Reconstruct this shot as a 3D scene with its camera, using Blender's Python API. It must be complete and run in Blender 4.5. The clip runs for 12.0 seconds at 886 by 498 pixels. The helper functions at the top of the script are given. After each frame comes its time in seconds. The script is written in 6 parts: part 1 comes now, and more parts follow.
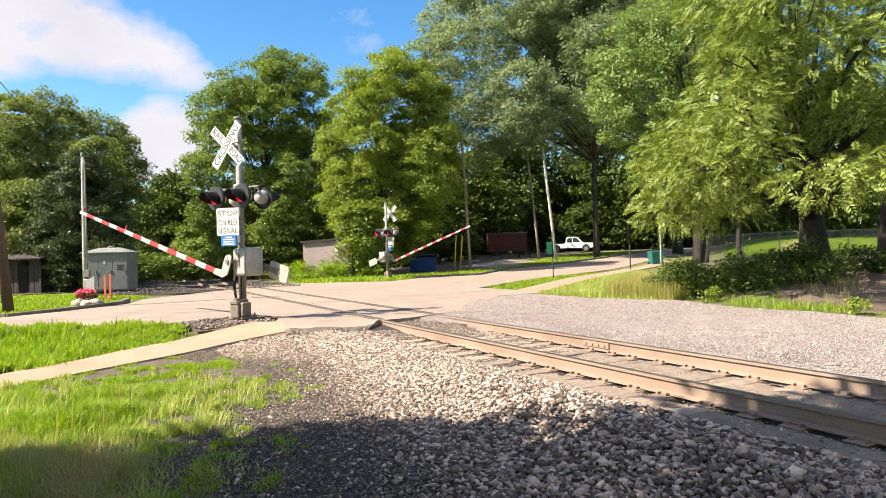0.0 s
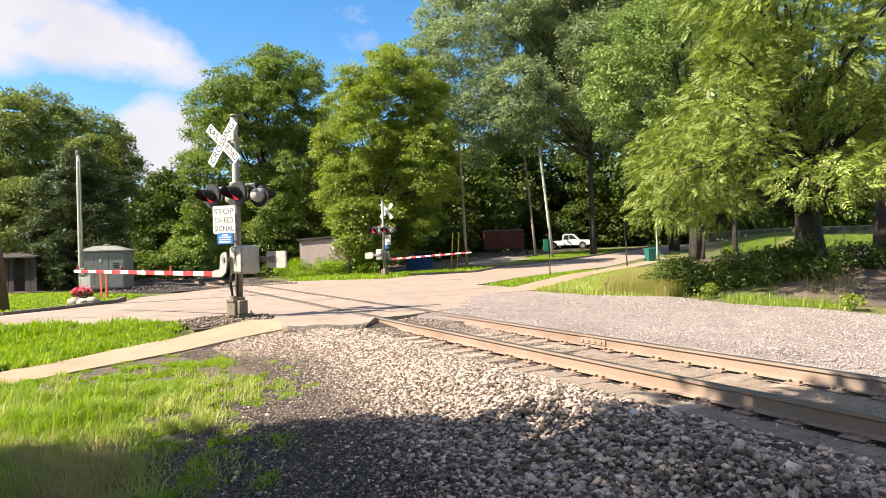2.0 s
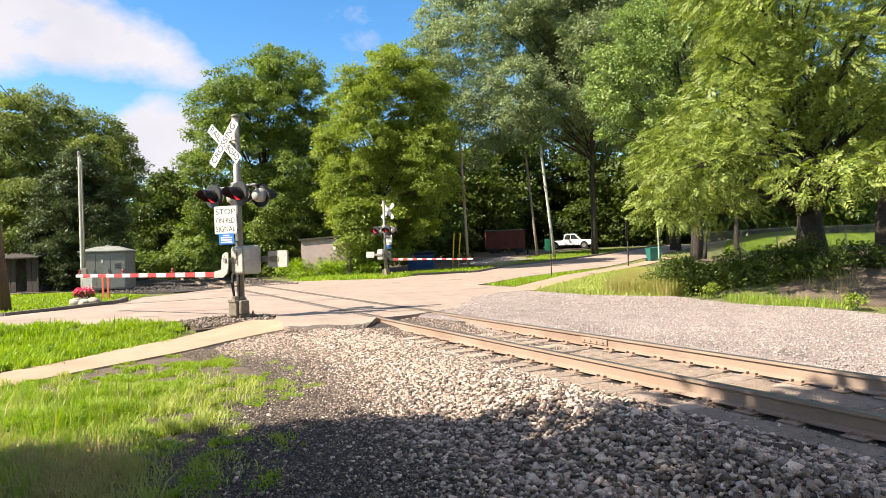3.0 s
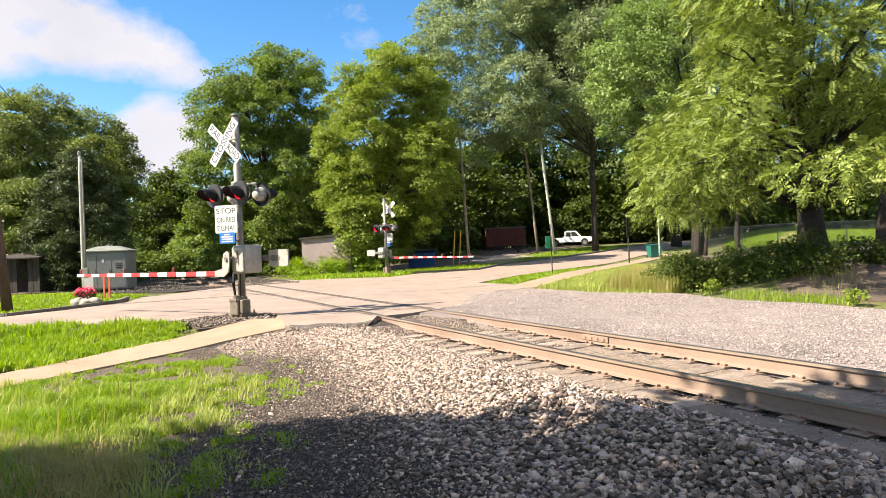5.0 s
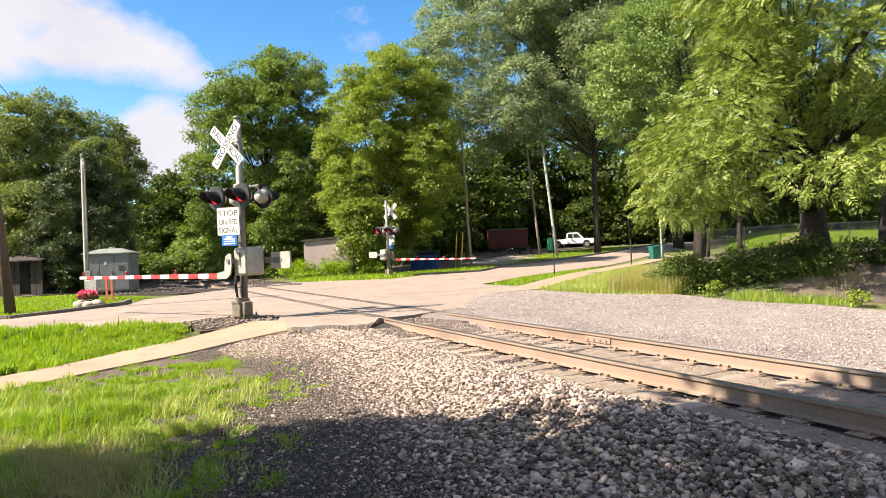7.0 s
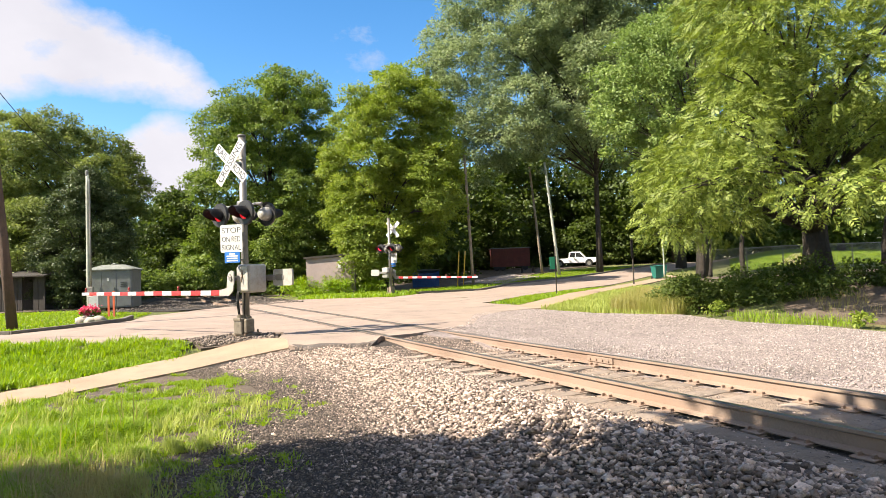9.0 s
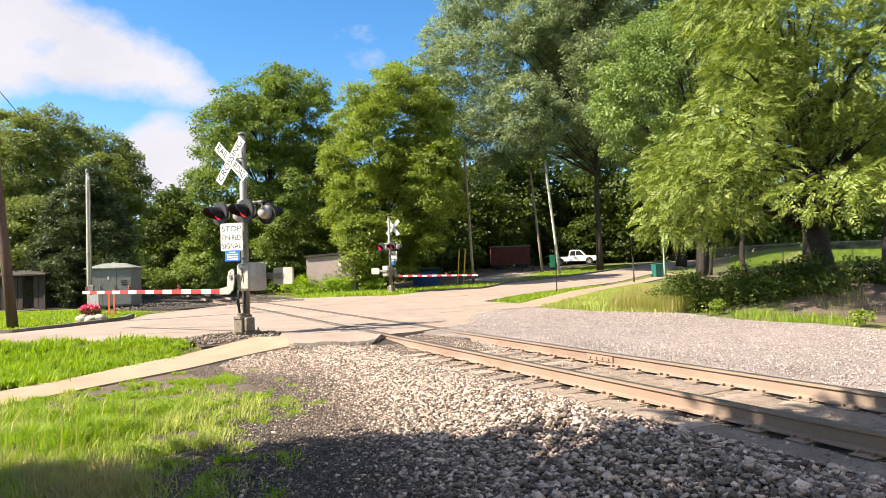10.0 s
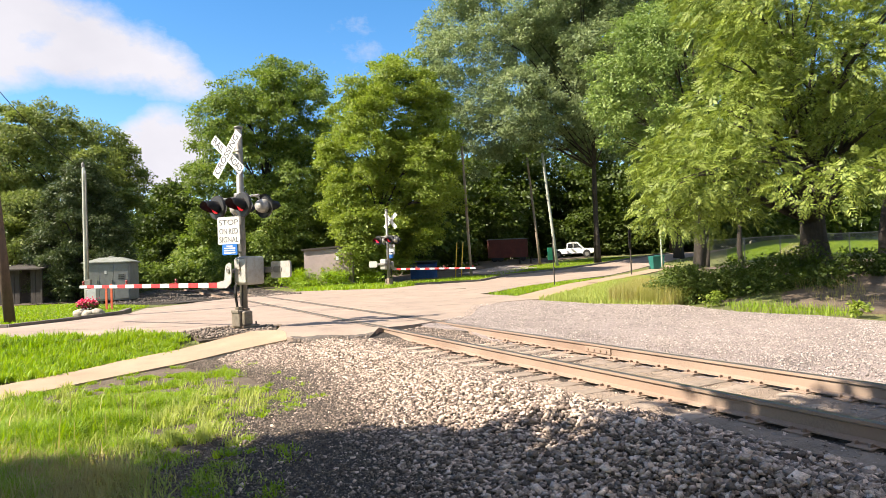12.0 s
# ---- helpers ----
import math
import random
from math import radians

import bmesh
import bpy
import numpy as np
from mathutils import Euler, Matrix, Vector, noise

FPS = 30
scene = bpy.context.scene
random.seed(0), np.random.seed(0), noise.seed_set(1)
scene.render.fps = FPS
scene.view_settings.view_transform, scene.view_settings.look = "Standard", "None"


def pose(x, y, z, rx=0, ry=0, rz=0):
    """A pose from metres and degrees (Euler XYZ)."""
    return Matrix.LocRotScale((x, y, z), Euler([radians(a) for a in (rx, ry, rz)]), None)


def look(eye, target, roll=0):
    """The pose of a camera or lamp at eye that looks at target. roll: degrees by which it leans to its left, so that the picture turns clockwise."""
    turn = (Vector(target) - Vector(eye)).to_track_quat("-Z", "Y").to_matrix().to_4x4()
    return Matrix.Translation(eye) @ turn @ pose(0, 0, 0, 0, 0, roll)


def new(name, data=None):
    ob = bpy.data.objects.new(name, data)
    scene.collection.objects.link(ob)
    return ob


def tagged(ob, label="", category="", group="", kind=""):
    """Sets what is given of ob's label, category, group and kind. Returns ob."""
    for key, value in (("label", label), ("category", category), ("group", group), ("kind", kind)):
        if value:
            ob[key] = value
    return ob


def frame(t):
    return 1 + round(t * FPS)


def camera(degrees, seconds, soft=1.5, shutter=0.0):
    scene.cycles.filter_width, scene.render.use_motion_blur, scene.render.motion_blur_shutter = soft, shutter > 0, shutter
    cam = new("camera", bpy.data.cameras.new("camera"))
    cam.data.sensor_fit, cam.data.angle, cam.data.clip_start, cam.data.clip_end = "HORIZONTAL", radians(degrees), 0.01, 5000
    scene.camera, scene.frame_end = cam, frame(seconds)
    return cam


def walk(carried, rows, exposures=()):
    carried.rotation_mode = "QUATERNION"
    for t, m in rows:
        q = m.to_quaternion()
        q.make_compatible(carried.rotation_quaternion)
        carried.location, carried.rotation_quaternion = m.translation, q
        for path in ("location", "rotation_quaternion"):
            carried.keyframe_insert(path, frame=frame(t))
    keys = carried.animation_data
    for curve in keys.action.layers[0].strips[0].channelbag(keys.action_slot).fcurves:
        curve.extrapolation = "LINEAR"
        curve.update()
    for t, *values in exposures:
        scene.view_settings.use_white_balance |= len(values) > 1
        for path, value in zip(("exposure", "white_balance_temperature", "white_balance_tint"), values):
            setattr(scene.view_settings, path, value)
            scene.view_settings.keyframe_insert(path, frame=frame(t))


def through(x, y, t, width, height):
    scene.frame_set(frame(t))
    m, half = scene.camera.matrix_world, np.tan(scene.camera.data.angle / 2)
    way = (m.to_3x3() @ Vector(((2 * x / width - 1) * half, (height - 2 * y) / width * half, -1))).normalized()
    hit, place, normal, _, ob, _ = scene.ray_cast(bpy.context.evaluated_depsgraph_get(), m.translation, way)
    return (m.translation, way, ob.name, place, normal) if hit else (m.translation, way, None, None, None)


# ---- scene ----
# ---------- camera: held by hand at one spot, turning a little ----------
EYE = Vector((0.0, 0.0, 1.41))
cam = camera(70, 12.0, soft=0.6)


def aim(yaw, pitch, roll, back, lift):
    y, p = radians(yaw), radians(pitch)
    way = Vector((-math.sin(y) * math.cos(p), math.cos(y) * math.cos(p), math.sin(p)))
    eye = EYE + Vector((0, back, lift))
    return look(eye, eye + 50 * way, roll)


# seconds, yaw, pitch, roll, sway forward and up
TURNS = ((0.0, -0.014, 0.558, -1.791, 0.000, 0.000),
         (0.5, -0.126, 0.486, -1.817, 0.000, 0.000),
         (1.0, -0.238, 0.416, -1.848, 0.000, 0.000),
         (1.5, -0.313, 0.367, -1.892, 0.000, 0.000),
         (2.0, -0.302, 0.311, -1.922, 0.000, 0.000),
         (2.5, -0.262, 0.300, -1.955, 0.000, 0.000),
         (3.0, -0.178, 0.312, -2.014, 0.000, 0.000),
         (5.0, -0.112, 0.122, -2.335, -0.004, 0.003),
         (5.5, -0.114, -0.038, -2.445, -0.002, 0.001),
         (6.0, -0.107, -0.142, -2.525, 0.000, 0.000),
         (6.5, -0.030, -0.070, -2.527, 0.000, 0.003),
         (7.0, 0.061, 0.292, -2.432, -0.006, 0.003),
         (9.0, 0.200, 1.950, -2.064, -0.022, 0.007),
         (9.5, 0.205, 1.944, -2.070, -0.025, 0.009),
         (10.0, 0.223, 1.802, -2.092, -0.024, 0.007),
         (10.5, 0.245, 1.605, -2.158, -0.019, 0.006),
         (11.0, 0.210, 1.380, -2.202, -0.016, 0.006),
         (11.5, 0.126, 1.216, -2.250, -0.012, 0.005),
         (12.0, 0.035, 1.154, -2.305, -0.012, 0.008))
walk(cam, [(t, aim(*turn)) for t, *turn in TURNS], ((0.0, 1.5, 6800, 11), (12.0, 1.5, 6800, 11)))

# ---------- light ----------
SUN_TO = Vector((-0.84, -0.31, 0.86)).normalized()
world = bpy.data.worlds.new("sky")
scene.world = world
world.use_nodes = True
wn, wl = world.node_tree.nodes, world.node_tree.links
wn.clear()
w_out, w_bg, w_sky = wn.new("ShaderNodeOutputWorld"), wn.new("ShaderNodeBackground"), wn.new("ShaderNodeTexSky")
w_sky.sky_type, w_sky.sun_disc = "NISHITA", False
w_sky.sun_elevation = math.asin(SUN_TO.z)
w_sky.sun_rotation = math.atan2(SUN_TO.x, SUN_TO.y)
w_sky.air_density, w_sky.dust_density, w_sky.ozone_density = 1.0, 0.3, 2.0
w_bg.inputs["Strength"].default_value = 0.07
# broken white clouds over the blue
w_co, w_map = wn.new("ShaderNodeTexCoord"), wn.new("ShaderNodeMapping")
w_map.inputs["Scale"].default_value = (1.0, 1.0, 1.5)
w_map.inputs["Location"].default_value = (0.0, 0.0, 0.0)
w_noise = wn.new("ShaderNodeTexNoise")
w_noise.inputs["Scale"].default_value, w_noise.inputs["Detail"].default_value, w_noise.inputs["Roughness"].default_value = 4.5, 10, 0.64
w_ramp = wn.new("ShaderNodeValToRGB")
w_ramp.color_ramp.elements[0].position, w_ramp.color_ramp.elements[1].position = 0.44, 0.70
w_mix = wn.new("ShaderNodeMix")
w_mix.data_type = "RGBA"


def cloud_bank(x, y, z, inner, outer):
    """1 inside a soft cone of sky round a direction, 0 outside."""
    dot = wn.new("ShaderNodeVectorMath")
    dot.operation = "DOT_PRODUCT"
    wl.new(w_co.outputs["Generated"], dot.inputs[0])
    dot.inputs[1].default_value = Vector((x, y, z)).normalized()
    fade = wn.new("ShaderNodeMapRange")
    fade.interpolation_type = "SMOOTHSTEP"
    fade.inputs["From Min"].default_value, fade.inputs["From Max"].default_value = math.cos(radians(outer)), math.cos(radians(inner))
    wl.new(dot.outputs["Value"], fade.inputs["Value"])
    return fade.outputs["Result"]


def w_math(op, a, b):
    n = wn.new("ShaderNodeMath")
    n.operation = op
    for k, v in enumerate((a, b)):
        if isinstance(v, (int, float)):
            n.inputs[k].default_value = v
        else:
            wl.new(v, n.inputs[k])
    return n.outputs[0]


wl.new(w_co.outputs["Generated"], w_map.inputs["Vector"])
wl.new(w_map.outputs[0], w_noise.inputs["Vector"])


def edge_of_cloud(x, y, z, soft):
    """1 on one side of a great circle of the sky, 0 on the other, with a soft edge."""
    dot = wn.new("ShaderNodeVectorMath")
    dot.operation = "DOT_PRODUCT"
    wl.new(w_co.outputs["Generated"], dot.inputs[0])
    dot.inputs[1].default_value = (x, y, z)
    fade = wn.new("ShaderNodeMapRange")
    fade.interpolation_type = "SMOOTHSTEP"
    fade.inputs["From Min"].default_value, fade.inputs["From Max"].default_value = -soft, soft
    wl.new(dot.outputs["Value"], fade.inputs["Value"])
    return fade.outputs["Result"]


# the long bank slants down to the right; a puff stands under its end and a wisp beside it
banks = w_math("MULTIPLY", edge_of_cloud(-0.545, 0.068, -0.836, 0.045), edge_of_cloud(0.019, -0.256, 0.966, 0.05))
banks = w_math("MULTIPLY", banks, w_math("MULTIPLY", cloud_bank(-0.488, 0.823, 0.292, 7, 22), 1.25))
# the last three banks are unseen clouds, added as neutral fill light
for bank in ((-0.395, 0.902, 0.176, 0.5, 5.4, 1.3), (-0.121, 0.939, 0.323, 0, 5.0, 0.66), (0.9, 0.3, 0.6, 10, 46, 1.0), (0.1, -0.3, 1.0, 20, 54, 1.0), (-0.3, -0.9, 0.5, 10, 42, 1.0)):
    banks = w_math("MAXIMUM", banks, w_math("MULTIPLY", cloud_bank(*bank[:5]), bank[5]))
cover = w_math("ADD", w_noise.outputs["Fac"], w_math("MULTIPLY", w_math("SUBTRACT", banks, 0.63), 0.46))
wl.new(cover, w_ramp.inputs["Fac"])
wl.new(w_ramp.outputs["Color"], w_mix.inputs["Factor"])
w_hue = wn.new("ShaderNodeHueSaturation")
w_hue.inputs["Saturation"].default_value, w_hue.inputs["Value"].default_value = 1.34, 1.28
wl.new(w_sky.outputs[0], w_hue.inputs["Color"])
wl.new(w_hue.outputs[0], w_mix.inputs["A"])
w_shade = wn.new("ShaderNodeTexNoise")
w_shade.inputs["Scale"].default_value, w_shade.inputs["Detail"].default_value = 7.0, 6
wl.new(w_map.outputs[0], w_shade.inputs["Vector"])
w_tone = wn.new("ShaderNodeMix")
w_tone.data_type = "RGBA"
w_tone.inputs["A"].default_value, w_tone.inputs["B"].default_value = (3.6, 3.65, 4.2, 1), (5.2, 5.2, 5.7, 1)
wl.new(w_shade.outputs["Fac"], w_tone.inputs["Factor"])
wl.new(w_tone.outputs["Result"], w_mix.inputs["B"])
wl.new(w_mix.outputs["Result"], w_bg.inputs["Color"])
wl.new(w_bg.outputs[0], w_out.inputs["Surface"])
sun = new("sun", bpy.data.lights.new("sun", "SUN"))
sun.data.energy, sun.data.angle, sun.data.color = 5.0, radians(0.55), (1.0, 0.92, 0.79)
sun.matrix_world = look(SUN_TO * 60, (0, 0, 0))

# ---------- materials ----------
def mix_rgb(nt, fac, a, b):
    m = nt.nodes.new("ShaderNodeMix")
    m.data_type = "RGBA"
    for key, v in (("Factor", fac), ("A", a), ("B", b)):
        if isinstance(v, tuple):
            m.inputs[key].default_value = (*v, 1)
        elif isinstance(v, (int, float)):
            m.inputs[key].default_value = v
        else:
            nt.links.new(v, m.inputs[key])
    return m.outputs["Result"]


def noise_fac(nt, vec, scale, detail=4, lo=0.35, hi=0.65, stretch=None, rough=0.6):
    if stretch:
        mp = nt.nodes.new("ShaderNodeMapping")
        mp.inputs["Scale"].default_value = stretch
        nt.links.new(vec, mp.inputs["Vector"])
        vec = mp.outputs[0]
    n = nt.nodes.new("ShaderNodeTexNoise")
    n.inputs["Scale"].default_value, n.inputs["Detail"].default_value, n.inputs["Roughness"].default_value = scale, detail, rough
    nt.links.new(vec, n.inputs["Vector"])
    r = nt.nodes.new("ShaderNodeMapRange")
    r.inputs["From Min"].default_value, r.inputs["From Max"].default_value = lo, hi
    nt.links.new(n.outputs["Fac"], r.inputs["Value"])
    return r.outputs["Result"]


def surface(name, base, other, stain=None, scale=(3.0, 40.0), rough=0.8, metal=0.0, bump=0.3, stretch=None, each=0.0, island=False,
            depth=0.01, spec=0.5, skew=1):
    """A rough material: two colours in large patches, a stain in fine grain, a bump, and a shift of brightness per piece."""
    m = bpy.data.materials.new(name)
    m.use_nodes = True
    nt = m.node_tree
    bsdf = nt.nodes["Principled BSDF"]
    geo = nt.nodes.new("ShaderNodeTexCoord")
    vec = geo.outputs["Object"]
    col = mix_rgb(nt, noise_fac(nt, vec, scale[0], stretch=stretch), base, other)
    fine = noise_fac(nt, vec, scale[1], 5, 0.3, 0.7, stretch)
    if stain:
        sf = nt.nodes.new("ShaderNodeMath")
        sf.operation = "MULTIPLY"
        nt.links.new(fine, sf.inputs[0])
        nt.links.new(noise_fac(nt, vec, scale[0] * 2.3, 6, 0.45, 0.7), sf.inputs[1])
        col = mix_rgb(nt, sf.outputs[0], col, stain)
    if each:
        rnd = nt.nodes.new("ShaderNodeNewGeometry").outputs["Random Per Island"] if island else nt.nodes.new("ShaderNodeObjectInfo").outputs["Random"]
        if skew != 1:
            pw = nt.nodes.new("ShaderNodeMath")
            pw.operation = "POWER"
            nt.links.new(rnd, pw.inputs[0])
            pw.inputs[1].default_value = skew
            rnd = pw.outputs[0]
        mr = nt.nodes.new("ShaderNodeMapRange")
        mr.inputs["To Min"].default_value, mr.inputs["To Max"].default_value = 1 - each, 1 + each * skew
        nt.links.new(rnd, mr.inputs["Value"])
        hsv = nt.nodes.new("ShaderNodeHueSaturation")
        nt.links.new(mr.outputs[0], hsv.inputs["Value"])
        nt.links.new(col, hsv.inputs["Color"])
        col = hsv.outputs[0]
    nt.links.new(col, bsdf.inputs["Base Color"])
    bsdf.inputs["Metallic"].default_value = metal
    bsdf.inputs["Specular IOR Level"].default_value = spec
    rr = nt.nodes.new("ShaderNodeMapRange")
    rr.inputs["To Min"].default_value, rr.inputs["To Max"].default_value = max(rough - 0.12, 0.03), min(rough + 0.12, 1)
    nt.links.new(fine, rr.inputs["Value"])
    nt.links.new(rr.outputs[0], bsdf.inputs["Roughness"])
    if bump:
        b = nt.nodes.new("ShaderNodeBump")
        b.inputs["Strength"].default_value, b.inputs["Distance"].default_value = bump, depth
        nt.links.new(fine, b.inputs["Height"])
        nt.links.new(b.outputs[0], bsdf.inputs["Normal"])
    return m


def leaf_mat(name, dark, light, through=0.45, patch=0.5, tip=None):
    """Leaves: colour by leaf and by spray, light let through."""
    m = bpy.data.materials.new(name)
    m.use_nodes = True
    nt = m.node_tree
    bsdf = nt.nodes["Principled BSDF"]
    vec = nt.nodes.new("ShaderNodeTexCoord").outputs["Object"]
    rnd = nt.nodes.new("ShaderNodeNewGeometry").outputs["Random Per Island"]
    col = mix_rgb(nt, rnd, dark, light)
    col = mix_rgb(nt, noise_fac(nt, vec, patch, 3, 0.38, 0.62), col, tip or tuple(0.6 * a + 0.4 * b for a, b in zip(dark, light)))
    nt.links.new(col, bsdf.inputs["Base Color"])
    bsdf.inputs["Roughness"].default_value = 0.5
    bsdf.inputs["Specular IOR Level"].default_value = 0.35
    tr = nt.nodes.new("ShaderNodeBsdfTranslucent")
    hsv = nt.nodes.new("ShaderNodeHueSaturation")
    hsv.inputs["Value"].default_value, hsv.inputs["Saturation"].default_value = 1.35, 1.1
    nt.links.new(col, hsv.inputs["Color"])
    nt.links.new(hsv.outputs[0], tr.inputs["Color"])
    ms = nt.nodes.new("ShaderNodeMixShader")
    ms.inputs[0].default_value = through
    nt.links.new(bsdf.outputs[0], ms.inputs[1])
    nt.links.new(tr.outputs[0], ms.inputs[2])
    nt.links.new(ms.outputs[0], nt.nodes["Material Output"].inputs["Surface"])
    return m


def glow(name, color, strength):
    m = surface(name, color, color, rough=0.3, bump=0)
    b = m.node_tree.nodes["Principled BSDF"]
    b.inputs["Emission Color"].default_value, b.inputs["Emission Strength"].default_value = (*color, 1), strength
    return m


